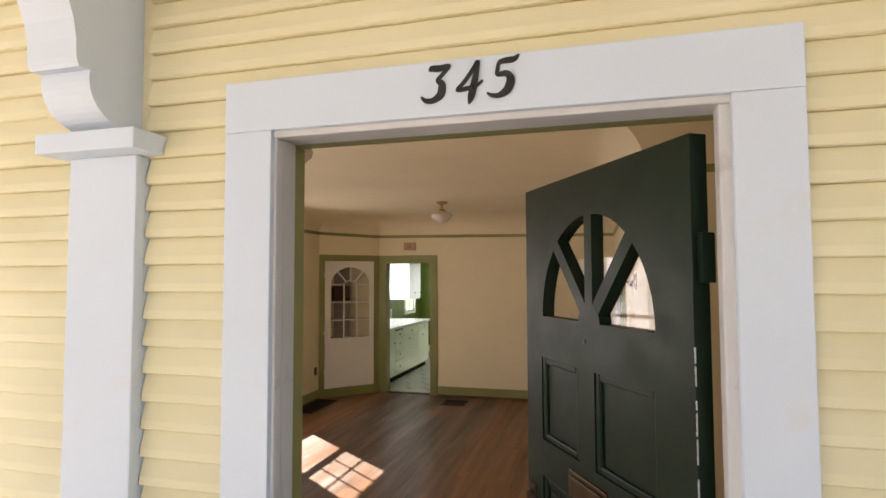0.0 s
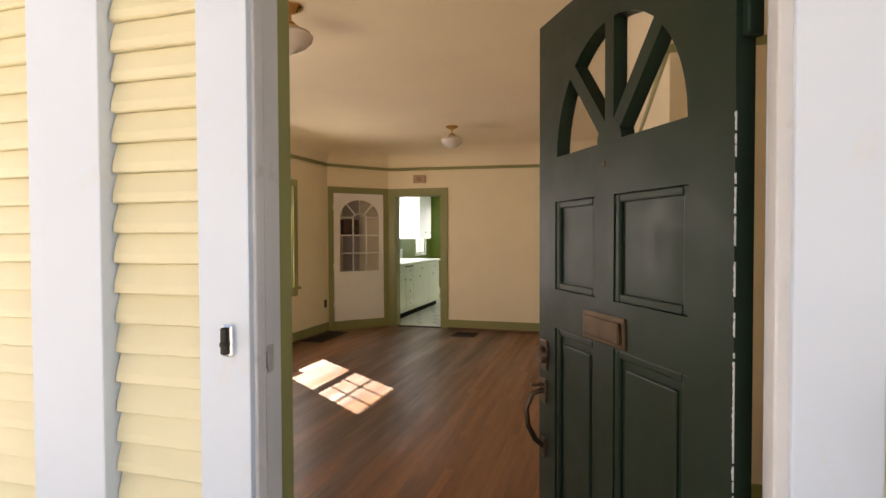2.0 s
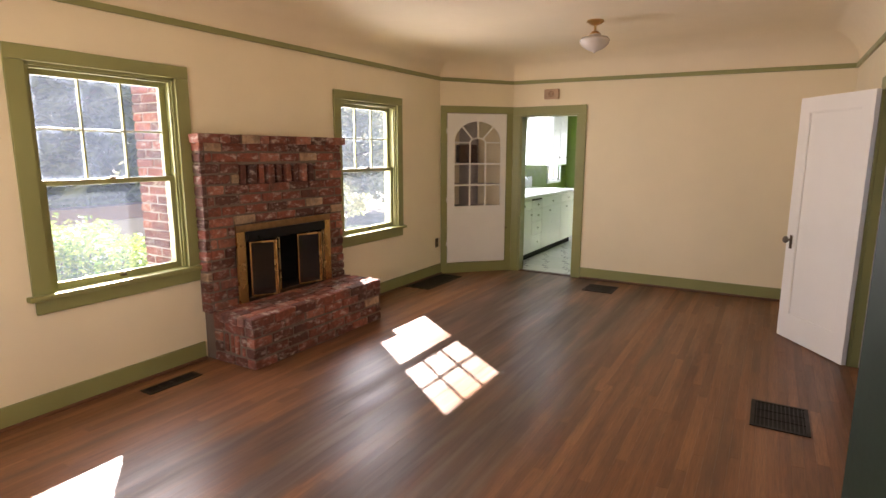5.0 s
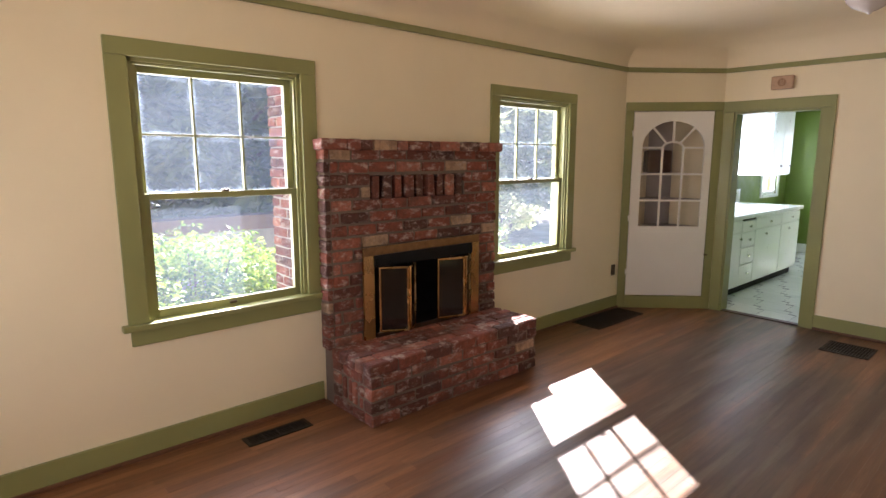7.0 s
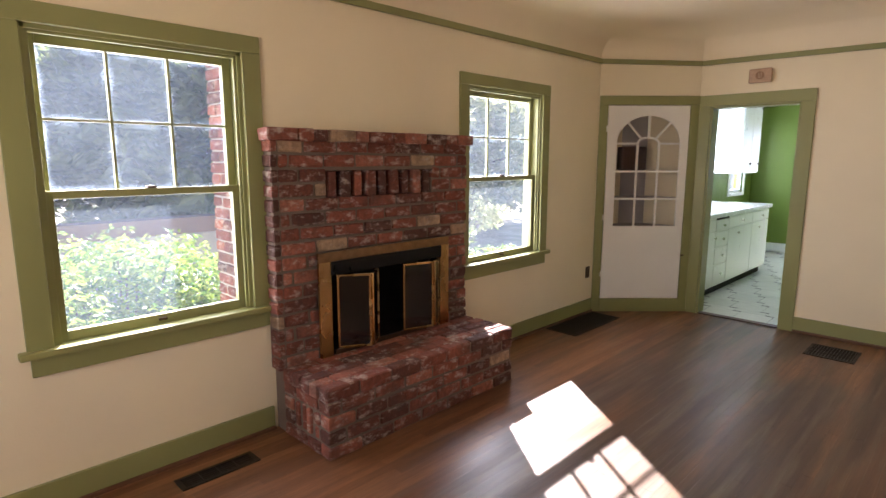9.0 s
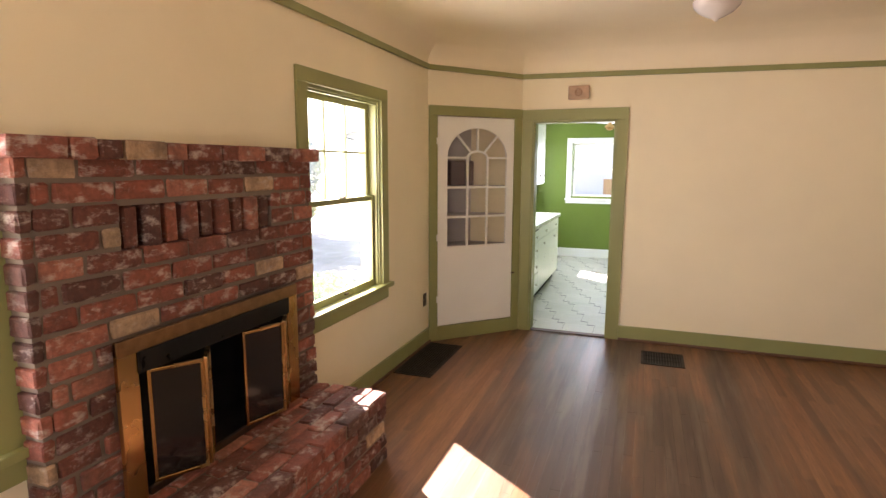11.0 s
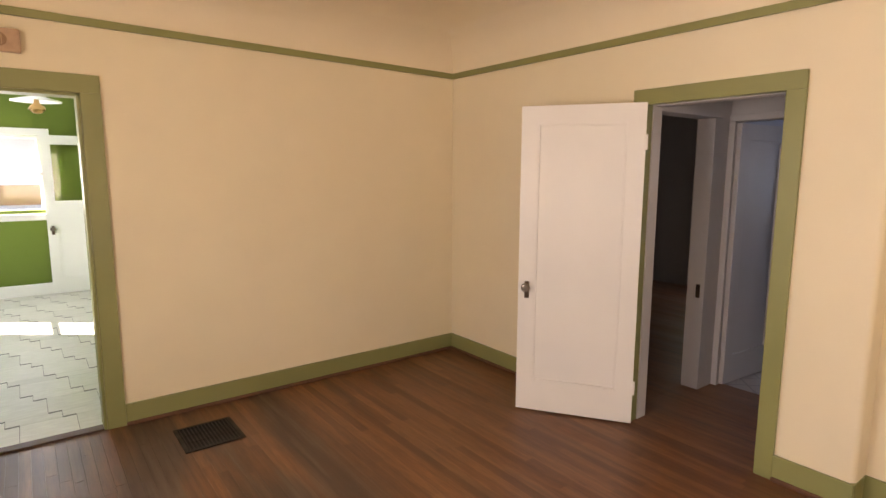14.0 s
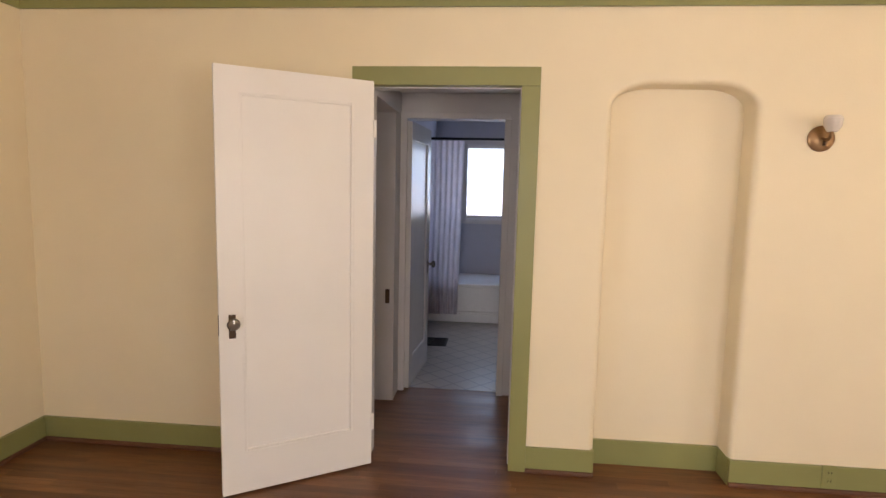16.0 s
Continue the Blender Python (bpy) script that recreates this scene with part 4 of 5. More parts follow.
# ---- white panel door to the hall ----
def knob_set(parent, u, d, z, side, mat=BRONZE):
    """Back plate with keyhole and a turned knob, on the leaf face at d, facing side."""
    part("back_plate", B((u - 0.016, u + 0.016, d, d + side * 0.004, z - 0.078, z + 0.036), bevel=0.006), mat, parent, "dark metal back plate")
    prof = [(0.001, 0.0), (0.016, 0.004), (0.010, 0.012), (0.010, 0.030), (0.026, 0.040), (0.030, 0.052), (0.024, 0.064), (0.001, 0.068)]
    part("knob", lathe(bmesh.new(), [(r, d + side * h) for r, h in prof], (u, 0, z), "y", 20), KNOB, parent, "glass and metal knob", True)


KNOB = plain("glass_knob", (0.20, 0.17, 0.14), 0.12, 0.4)


def panel_door(name, label, w, h, mat, hinge, ang, z0=0.012, glazed=False, knob_side=(1, -1), thick=0.036, knob_u=None):
    """One-panel door leaf. Local x runs from the hinge to the free edge, y across its thickness."""
    t = thing(name, label, "door", hinge)
    t.rotation_euler = (0, 0, radians(ang))
    s, tr, br = 0.105, 0.115, 0.205
    a, b = -thick / 2, thick / 2
    leaf = part("leaf", B((0, s, a, b, z0, h), (w - s, w, a, b, z0, h), (s, w - s, a, b, h - tr, h), (s, w - s, a, b, z0, z0 + br)), mat, t)
    if glazed:
        mid = h * 0.575
        part("lock_rail", B((s, w - s, a, b, mid - 0.1, mid + 0.04)), mat, t)
        g = part("pane", B((s, w - s, -0.002, 0.002, mid + 0.04, h - tr)), GLASS, t)
        g.visible_shadow = False
        part("panel", B((s, w - s, a + 0.012, b - 0.012, z0 + br, mid - 0.1)), mat, t)
    else:
        part("panel", B((s, w - s, a + 0.012, b - 0.012, z0 + br, h - tr)), mat, t)
        for sd in (a, b):
            k = 0.010 if sd < 0 else -0.010
            y0, y1 = sorted((sd + k * 0.1, sd + k * 1.3))
            part("panel_moulding", B((s, s + 0.014, y0, y1, z0 + br, h - tr), (w - s - 0.014, w - s, y0, y1, z0 + br, h - tr), (s + 0.014, w - s - 0.014, y0, y1, z0 + br, z0 + br + 0.014), (s + 0.014, w - s - 0.014, y0, y1, h - tr - 0.014, h - tr), bevel=0.003), mat, t)
    for sd in knob_side:
        knob_set(t, w - 0.058 if knob_u is None else knob_u, sd * thick / 2, 0.865, sd)
    part("latch_plate", B((w - 0.001, w + 0.001, -0.012, 0.012, 0.80, 0.90)), BRONZE, t)
    for z in (0.25, 1.80):
        part("hinge", B((-0.012, 0.004, b - 0.004, b + 0.008, z - 0.045, z + 0.045), bevel=0.003), mat, t)
    return t


panel_door("door_hall", "white painted one-panel door standing open into the room", 0.755, 2.035, WHITE, (0.085, 6.618, 0), 123.7)

# ---- the floor below the strips ----
structure("subfloor", B((XL - 0.16, XR + 0.14, YOUT, YF + 0.14, -0.30, -0.012), (XR + 0.14, 1.44, YOUT, 3.69, -0.30, -0.012)), WOODDK, "wooden floor base under the strips", "floor")

# ---- kitchen ----
KX0, KX1, KY1, KZ = -4.38, -1.2, 13.47, 2.64
KWIN = (-3.71, -2.61, 1.035, 2.137)
structure("wall_kitchen_north", wall_y(KY1, KY1 + 0.14, KX0 - 0.14, KX1 + 0.14, -0.3, TOP, [(KWIN[0] + 0.09, KWIN[1] - 0.09, KWIN[2] + 0.07, KWIN[3] - 0.09)]), KGREEN, "bright green kitchen wall with a window", "wall")
structure("wall_kitchen_west", wall_x(KX0 - 0.14, KX0, YF + 0.14, KY1, -0.3, TOP, [(9.70, 10.95, 1.16, 2.0), (12.37, 13.02, 1.02, 2.0)]), KGREEN, "bright green kitchen wall behind the counter", "wall")
structure("wall_kitchen_east", wall_x(KX1, KX1 + 0.14, YF + 0.14, KY1, -0.3, TOP), KGREEN, "bright green kitchen wall", "wall")
structure("wall_kitchen_south", wall_y(YF + 0.141, YF + 0.15, KX0, KX1, 0, TOP, [(KD[0], KD[1], -0.01, KD[2])]), KGREEN, "bright green kitchen wall beside the doorway", "wall")
structure("ceiling_kitchen", B((KX0, KX1, YF + 0.15, KY1, KZ, KZ + 0.05)), KWHITE, "white kitchen ceiling", "ceiling")
structure("baseboard", B((KX0, KX1, KY1 - 0.02, KY1, 0, 0.15), bevel=0.004), KWHITE, "white kitchen baseboard", "baseboard")
structure("floor_kitchen", B((KX0, KX1, YF + 0.07, KY1, -0.3, -0.004)), JOINT, "pale tiled kitchen floor", "floor")


def kitchen_window():
    t = thing("window_3", "white-framed kitchen double-hung window", "window", kind="structure")
    x0, x1, z0, z1 = KWIN
    w = 0.09
    y = KY1
    part("window_frame", B((x0, x0 + w, y - 0.02, y, z0, z1), bevel=0.003), KWHITE, t)
    part("window_frame", B((x1 - w, x1, y - 0.02, y, z0, z1), bevel=0.003), KWHITE, t)
    part("window_frame", B((x0, x1, y - 0.022, y, z1 - w, z1), bevel=0.003), KWHITE, t)
    part("window_sill", B((x0 - 0.02, x1 + 0.02, y - 0.045, y, z0, z0 + 0.03), bevel=0.004), KWHITE, t)
    part("apron", B((x0, x1, y - 0.018, y, z0 - 0.06, z0), bevel=0.003), KWHITE, t)
    zm = (z0 + z1) / 2 - 0.02
    for za, zb, yy in ((z0 + 0.03, zm + 0.02, y + 0.03), (zm - 0.02, z1 - w, y + 0.07)):
        s = part("sash", B((x0 + w, x0 + w + 0.05, yy, yy + 0.035, za, zb), (x1 - w - 0.05, x1 - w, yy, yy + 0.035, za, zb), (x0 + w, x1 - w, yy, yy + 0.035, za, za + 0.05), (x0 + w, x1 - w, yy, yy + 0.035, zb - 0.035, zb), bevel=0.003), KWHITE, t)
        p = part("pane", B((x0 + w, x1 - w, yy + 0.016, yy + 0.019, za, zb)), GLASS, s)
        p.visible_shadow = False
    for x in (x0 + 0.32, x1 - 0.32):
        part("lift", B((x - 0.02, x + 0.02, y + 0.012, y + 0.03, z0 + 0.05, z0 + 0.065), bevel=0.003), BRONZE, t)


kitchen_window()


def side_window(name, ya, yb, za, zb, label):
    t = thing(name, label, "window", kind="structure")
    x = KX0
    part("window_frame", B((x, x + 0.018, ya - 0.08, ya, za - 0.05, zb + 0.08), (x, x + 0.018, yb, yb + 0.08, za - 0.05, zb + 0.08), (x, x + 0.02, ya, yb, zb, zb + 0.08), (x, x + 0.03, ya, yb, za - 0.05, za), bevel=0.003), KWHITE, t)
    zm = (za + zb) / 2
    part("sash", B((x - 0.06, x - 0.02, ya, ya + 0.045, za, zb), (x - 0.06, x - 0.02, yb - 0.045, yb, za, zb), (x - 0.06, x - 0.02, ya, yb, za, za + 0.05), (x - 0.06, x - 0.02, ya, yb, zb - 0.045, zb), (x - 0.06, x - 0.02, ya, yb, zm - 0.02, zm + 0.02), bevel=0.003), KWHITE, t)
    p = part("pane", B((x - 0.042, x - 0.039, ya, yb, za, zb)), GLASS, t)
    p.visible_shadow = False


side_window("window_7", 9.70, 10.95, 1.16, 2.0, "white window over the kitchen sink")
side_window("window_4", 12.37, 13.02, 1.02, 2.0, "small white window past the kitchen counter")


# unseen awning, added only to keep direct sun out of the sink window
aw = thing("awning", "plain grey slope added to block sun at the sink window", "awning", (KX0 - 0.14, 10.4, 2.0))
bm = bmesh.new()
prism(bm, [(0.0, -1.15, 0.30), (-1.45, -1.15, -0.02), (-1.45, 1.35, -0.02), (0.0, 1.35, 0.30)], (0, 0, 0.02))
part("canvas", bm, CONCRETE, aw)
for y in (-1.1, 1.3):
    part("stay", tube(bmesh.new(), [(0.0, y, -0.35), (-1.4, y, -0.01)], 0.01), BLACK, aw)


def base_cabinet(ya, yb, kind, label):
    t = thing("base_cabinet", label, "cabinet", (KX0, (ya + yb) / 2, 0), "kitchen base cabinets")
    L = (yb - ya) / 2
    d = -3.535 - KX0
    part("body", B((0.0, d - 0.02, -L + 0.001, L - 0.001, 0.10, 0.91)), KWHITE, t)
    part("toe_kick", B((0.0, d - 0.07, -L, L, 0.0, 0.10)), SOOT_SHADE, t, "dark recessed toe kick")

    def front(name, a, b, z0, z1, pull):
        f = part(name, B((d - 0.02, d, a, b, z0, z1), bevel=0.004), KWHITE, t)
        py, pz = pull
        part("pull", lathe(bmesh.new(), [(0.001, d), (0.008, d), (0.008, d + 0.012), (0.018, d + 0.018), (0.016, d + 0.028), (0.001, d + 0.030)], (0, py, pz), "x", 14), CHROME, f, "chrome pull", True)

    g = 0.006
    if kind == "drawers":
        zs = [0.13, 0.36, 0.56, 0.745, 0.88]
        for a, b in zip(zs, zs[1:]):
            front("drawer", -L + g, L - g, a + g, b - g, (0, (a + b) / 2))
        # no recess here: a black strip on the face paints the slot's shade
        part("breadboard_slot", B((d - 0.01, d + 0.002, -L + 0.02, L - 0.02, 0.883, 0.902)), SOOT_SHADE, t, "black strip for the slot's shade")
    else:
        front("drawer", -L + g, L - g, 0.755 + g, 0.895 - g, (0, 0.825))
        front("door", -L + g, L - g, 0.13, 0.755 - g, (L - 0.06 if kind == "right" else -0.3 * L, 0.68))
    return t


base_cabinet(8.72, 9.39, "right", "white enamelled base cabinet with door and drawer")
base_cabinet(9.39, 9.81, "drawers", "white enamelled base cabinet with four drawers")
base_cabinet(9.81, 10.70, "left", "white enamelled base cabinet with door and drawer")
base_cabinet(10.70, 11.42, "left", "white enamelled base cabinet with door and drawer")
tagged(part("countertop", B((KX0, -3.508, 8.70, 11.46, 0.91, 0.958), bevel=0.008), COUNTER), "white tiled kitchen countertop", "countertop")
tagged(part("backsplash", B((KX0, KX0 + 0.018, 8.70, 11.46, 0.958, 1.15), bevel=0.003), COUNTER), "white tiled backsplash behind the counter", "backsplash")


def upper_cabinet():
    t = thing("wall_cabinet", "white kitchen wall cabinet with knobs", "cabinet", (KX0, 11.40, 1.37))
    d, L, h = 0.56, 0.38, 1.20
    part("body", B((0, d - 0.02, -L, L, 0, h), bevel=0.002), KWHITE, t)
    for a, b, py in ((-L + 0.01, -0.004, -0.05), (0.004, L - 0.01, L - 0.06)):
        f = part("door", B((d - 0.02, d, a, b, 0.012, h - 0.012), bevel=0.004), KWHITE, t)
        for pz in (0.13, 0.9):
            part("knob", lathe(bmesh.new(), [(0.001, d), (0.008, d), (0.016, d + 0.02), (0.001, d + 0.026)], (0, py, pz), "x", 12), BRONZE, f, "dark knob", True)


upper_cabinet()


def faucet():
    t = thing("kitchen_faucet", "chrome wall-mounted kitchen faucet with spout", "faucet", (KX0 + 0.018, 10.80, 1.10))
    part("body", B((0, 0.05, -0.11, 0.11, -0.02, 0.02), bevel=0.008), CHROME, t)
    part("spout", tube(bmesh.new(), [(0.04, 0, 0), (0.10, 0, 0.06), (0.18, 0, 0.05), (0.20, 0, 0.01)], 0.011), CHROME, t, "", True)
    for y in (-0.09, 0.09):
        part("handle", lathe(bmesh.new(), [(0.001, 0.05), (0.02, 0.05), (0.026, 0.075), (0.001, 0.085)], (0, y, 0), "x", 12), CHROME, t, "", True)


faucet()
panel_door("door_kitchen", "white half-glazed kitchen door standing open", 0.80, 2.055, KWHITE, (-1.92, 13.36, 0), 178, glazed=True, knob_side=(1,), thick=0.04)


def kitchen_lamp():
    t = thing("kitchen_light", "white enamel saucer ceiling light with a bulb", "ceiling light", (-2.795, 10.2, 2.38))
    up = KZ - 2.38
    part("rod", lathe(bmesh.new(), [(0.001, up), (0.05, up), (0.05, up - 0.02), (0.012, up - 0.03), (0.012, -0.20), (0.001, -0.20)], (0, 0, 0)), KWHITE, t, "", True)
    part("saucer", lathe(bmesh.new(), [(0.02, -0.18), (0.06, -0.185), (0.17, -0.215), (0.172, -0.222), (0.05, -0.205), (0.001, -0.20)], (0, 0, 0)), KWHITE, t, "", True)
    part("bulb", lathe(bmesh.new(), [(0.015, -0.20), (0.022, -0.235), (0.055, -0.265), (0.058, -0.285), (0.035, -0.31), (0.001, -0.318)], (0, 0, 0)), BRASS, t, "brass-based bulb", True)


kitchen_lamp()

# ---- hall, bathroom, bedroom ----
HXB = 1.20
structure("floor_niche", B((XR + 0.015, XR + 0.24, NICHE[0] - 0.03, NICHE[1] + 0.03, -0.3, -0.0005)), OAK_REST, "oak floor edge under the niche", "floor")
structure("floor_hall", B((XR + 0.14, 4.7, 6.78, 10.2, -0.3, 0.0), (XR, 1.26, 5.2, 6.78, -0.3, -0.001)), OAK_REST, "dark oak hall floor", "floor")
structure("wall_hall_south", wall_y(5.48, 5.58, XR + 0.14, HXB, 0, TOP), HALLW, "off-white hall wall", "wall")
structure("wall_hall_bath", wall_x(HXB, HXB + 0.12, 5.30, 6.80, 0, TOP, [(5.93, 6.62, -0.01, 1.985)]), HALLW, "off-white wall round the bathroom door", "wall")
structure("wall_hall_bed", wall_y(6.66, 6.79, XR + 0.14, 1.199, 0, TOP, [(0.27, 0.985, -0.01, 2.0)]), HALLW, "off-white wall round the bedroom doorway", "wall")
structure("ceiling_hall", B((XR + 0.14, HXB, 5.40, 6.80, 2.16, 2.2)), HALLW, "off-white hall ceiling", "ceiling")
casing_y("trim_bath_door", HXB, -1, 5.93, 6.615, 1.985, 0.045, HALLW, "off-white casing round the bathroom door")
structure("trim_bed_door", B((0.27, 1.06, 6.64, 6.66, 2.0, 2.09), bevel=0.004), HALLW, "off-white casing over the bedroom doorway", "door casing")
tagged(part("strike_plate", B((0.981, 0.985, 6.69, 6.72, 0.70, 0.80)), BRONZE), "dark strike plate on the bedroom door jamb", "strike plate")

# bathroom
structure("floor_bathroom", B((1.26, 4.3, 4.8, 6.80, -0.3, 0.002)), BATHTILE, "grey diagonal tiled bathroom floor", "floor")
structure("wall_bathroom_north", wall_y(6.72, 6.80, 1.32, 4.3, 0, TOP), BATHW, "blue-grey bathroom wall", "wall")
structure("wall_bathroom_south", wall_y(4.8, 4.9, 1.32, 4.3, 0, TOP), BATHW, "blue-grey bathroom wall", "wall")
structure("wall_bathroom_east", wall_x(4.10, 4.24, 4.8, 6.92, 0, TOP, [(5.35, 6.33, 1.12, 2.02)]), BATHW, "blue-grey bathroom wall with a bright window", "wall")
structure("ceiling_bathroom", B((1.32, 4.1, 4.9, 6.72, 2.35, 2.4)), BATHW, "grey bathroom ceiling", "ceiling")
panel_door("door_bathroom", "white one-panel bathroom door standing open", 0.67, 1.97, WHITE_OLD, (1.215, 6.60, 0), -5.0)


def bath_window():
    t = thing("window_5", "bright bathroom window behind the tub, glow put into a milky pane", "window", kind="structure")
    part("window_frame", B((4.08, 4.10, 5.29, 5.35, 1.06, 2.08), (4.08, 4.10, 6.33, 6.39, 1.06, 2.08), (4.08, 4.10, 5.35, 6.33, 2.02, 2.08), (4.07, 4.10, 5.35, 6.33, 1.06, 1.12), bevel=0.003), HALLW, t)
    part("sash", B((4.13, 4.16, 5.35, 6.33, 1.12, 1.16), (4.13, 4.16, 5.35, 6.33, 1.98, 2.02)), HALLW, t)
    p = part("pane", B((4.143, 4.147, 5.35, 6.33, 1.12, 2.02)), GLOW_PANE, t)
    p.visible_shadow = False


bath_window()
tub = thing("bathtub", "white bathtub with a ribbed front", "bathtub", (3.7, 5.8, 0))
part("apron", B((-0.37, -0.33, -0.88, 0.9, 0, 0.40), bevel=0.01), PORCEL, tub)
part("rim", B((-0.39, 0.38, -0.88, 0.9, 0.40, 0.44), (-0.385, -0.36, -0.88, 0.9, 0.10, 0.13), bevel=0.012), PORCEL, tub)
part("basin", B((-0.33, 0.38, -0.88, 0.9, 0.0, 0.12)), PORCEL, tub)


def curtain():
    bm = bmesh.new()
    cols, rows = 60, 10
    rng = random.Random(3)
    grid = []
    for j in range(rows + 1):
        z = 0.10 + 1.90 * j / rows
        line = []
        for i in range(cols + 1):
            s = i / cols
            y = 6.70 - 0.375 * s * (1 - 0.10 * (1 - j / rows)) + 0.0
            x = 3.28 + 0.018 * math.sin(s * 38 + 0.5 * math.sin(j * 0.7)) * (0.6 + 0.4 * (1 - j / rows))
            line.append(bm.verts.new((x, y, z)))
        grid.append(line)
    for a, b in zip(grid, grid[1:]):
        for i in range(cols):
            bm.faces.new((a[i], a[i + 1], b[i + 1], b[i]))
    bmesh.ops.solidify(bm, geom=bm.faces[:], thickness=0.003)
    ob = part("shower_curtain", bm, CURTAIN, None, "", True)
    return tagged(ob, "pale lilac shower curtain drawn to one side", "shower curtain")


curtain()
tagged(part("curtain_rod", tube(bmesh.new(), [(3.28, 4.9, 2.022), (3.28, 6.72, 2.022)], 0.013), BLACK, None, "", True), "dark shower curtain rod across the tub", "curtain rod")
toilet = thing("toilet", "white porcelain toilet by the bathtub", "toilet", (2.75, 5.62, 0))
part("bowl", lathe(bmesh.new(), [(0.001, 0), (0.12, 0), (0.11, 0.08), (0.10, 0.18), (0.16, 0.32), (0.19, 0.38), (0.18, 0.395), (0.001, 0.395)], (0, 0, 0)), PORCEL, toilet, "", True)
part("seat", lathe(bmesh.new(), [(0.001, 0.396), (0.195, 0.396), (0.20, 0.41), (0.19, 0.425), (0.001, 0.43)], (0, 0, 0)), PORCEL, toilet, "", True)
part("tank", B((-0.22, 0.22, -0.42, -0.22, 0.38, 0.74), bevel=0.02), PORCEL, toilet)
floor_register(2.36, 2.64, 6.40, 6.62, 8, 2, "black floor register on the bathroom tiles")
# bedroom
# walls and ceiling share the plaster whose colour carries the dimness
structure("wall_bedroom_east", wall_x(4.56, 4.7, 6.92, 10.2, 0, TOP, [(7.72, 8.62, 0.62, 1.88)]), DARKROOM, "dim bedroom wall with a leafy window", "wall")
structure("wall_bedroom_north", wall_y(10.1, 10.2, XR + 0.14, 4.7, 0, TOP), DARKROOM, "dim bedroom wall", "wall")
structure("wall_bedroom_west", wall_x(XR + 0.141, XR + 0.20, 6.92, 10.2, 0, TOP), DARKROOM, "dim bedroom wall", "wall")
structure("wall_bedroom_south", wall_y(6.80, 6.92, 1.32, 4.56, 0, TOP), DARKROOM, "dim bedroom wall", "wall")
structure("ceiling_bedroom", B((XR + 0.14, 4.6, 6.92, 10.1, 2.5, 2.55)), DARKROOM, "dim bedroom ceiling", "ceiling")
bw = thing("window_6", "white bedroom window with leaves outside", "window", kind="structure")
part("window_frame", B((4.54, 4.56, 7.64, 7.72, 0.55, 1.96), (4.54, 4.56, 8.62, 8.70, 0.55, 1.96), (4.54, 4.56, 7.72, 8.62, 1.88, 1.96), (4.52, 4.56, 7.72, 8.62, 0.55, 0.62), bevel=0.003), HALLW, bw)
part("sash", B((4.60, 4.63, 7.72, 8.62, 1.22, 1.27), (4.60, 4.63, 7.72, 8.62, 1.55, 1.57), (4.60, 4.63, 8.01, 8.03, 1.27, 1.88), (4.60, 4.63, 8.31, 8.33, 1.27, 1.88), (4.60, 4.63, 7.72, 7.76, 0.62, 1.88), (4.60, 4.63, 8.58, 8.62, 0.62, 1.88), (4.60, 4.63, 7.72, 8.62, 0.62, 0.67)), HALLW, bw)

# ---- front of the house ----
t = thing("trim_front_door", "white painted flat casing round the front door", "door casing", kind="structure")
YC = 1.343
part("leg", B((-1.031, -0.906, YC, YOUT + 0.02, -0.05, 2.168), bevel=0.003), TRIMW, t)
part("leg", B((0.084, 0.209, YC, YOUT + 0.02, -0.05, 2.168), bevel=0.003), TRIMW, t)
part("head", B((-1.031, 0.209, YC - 0.002, YOUT + 0.02, 2.168, 2.290), bevel=0.003), TRIMW, t)
t = thing("jamb_front_door", "weathered white stepped jamb of the front door", "door jamb", kind="structure")
part("moulding", B((-0.942, -0.900, YC + 0.016, YC + 0.052, -0.02, 2.153), bevel=0.005), JAMBW, t)
part("moulding", B((0.062, 0.102, YC + 0.016, YC + 0.052, -0.02, 2.153), bevel=0.005), JAMBW, t)
part("moulding", B((-0.942, 0.102, YC + 0.014, YC + 0.052, 2.153, 2.194), bevel=0.005), JAMBW, t)
part("jamb", B((-0.942, FD[0], YC + 0.052, YN - 0.030, -0.02, FD[2]), bevel=0.004), JAMBW, t)
part("jamb", B((FD[1], 0.102, YC + 0.052, YN - 0.055, -0.02, FD[2]), bevel=0.004), JAMBW, t)
part("jamb", B((-0.942, 0.102, YC + 0.052, YN - 0.030, FD[2], 2.194), bevel=0.004), JAMBW, t)
part("rabbet", B((-0.942, FD[0] - 0.004, YN - 0.030, YN + 0.024, -0.02, FD[2]), bevel=0.002), GREEN, t, "olive green inner edge")
part("rabbet", B((FD[1] + 0.012, 0.102, YN - 0.055, YN + 0.002, -0.02, FD[2]), bevel=0.002), TRIMW, t)
part("rabbet", B((-0.942, 0.102, YN - 0.030, YN + 0.024, FD[2] + 0.002, 2.194), bevel=0.002), GREEN, t)
casing_x("trim_front_door_inside", YN, 1, FD[0] - 0.030, FD[1] + 0.034, FD[2] + 0.034, 0.10, GREEN, "olive green casing inside the front door")
structure("threshold_front", B((FD[0], FD[1], YC - 0.06, YN, -0.06, 0.012), bevel=0.006), WOODDK, "worn wooden front door threshold", "threshold")
st = thing("strike_plate", "chrome strike plate on the front door jamb", "strike plate", (FD[0], 1.425, 1.165))
part("plate", B((0, 0.003, -0.010, 0.010, -0.030, 0.030), bevel=0.001), NICKEL, st)
part("lip", B((0.002, 0.010, -0.020, -0.006, -0.02, 0.02), bevel=0.002), NICKEL, st)
bell = thing("doorbell", "small black and chrome doorbell on the white casing", "doorbell", (-0.954, YC, 1.218))
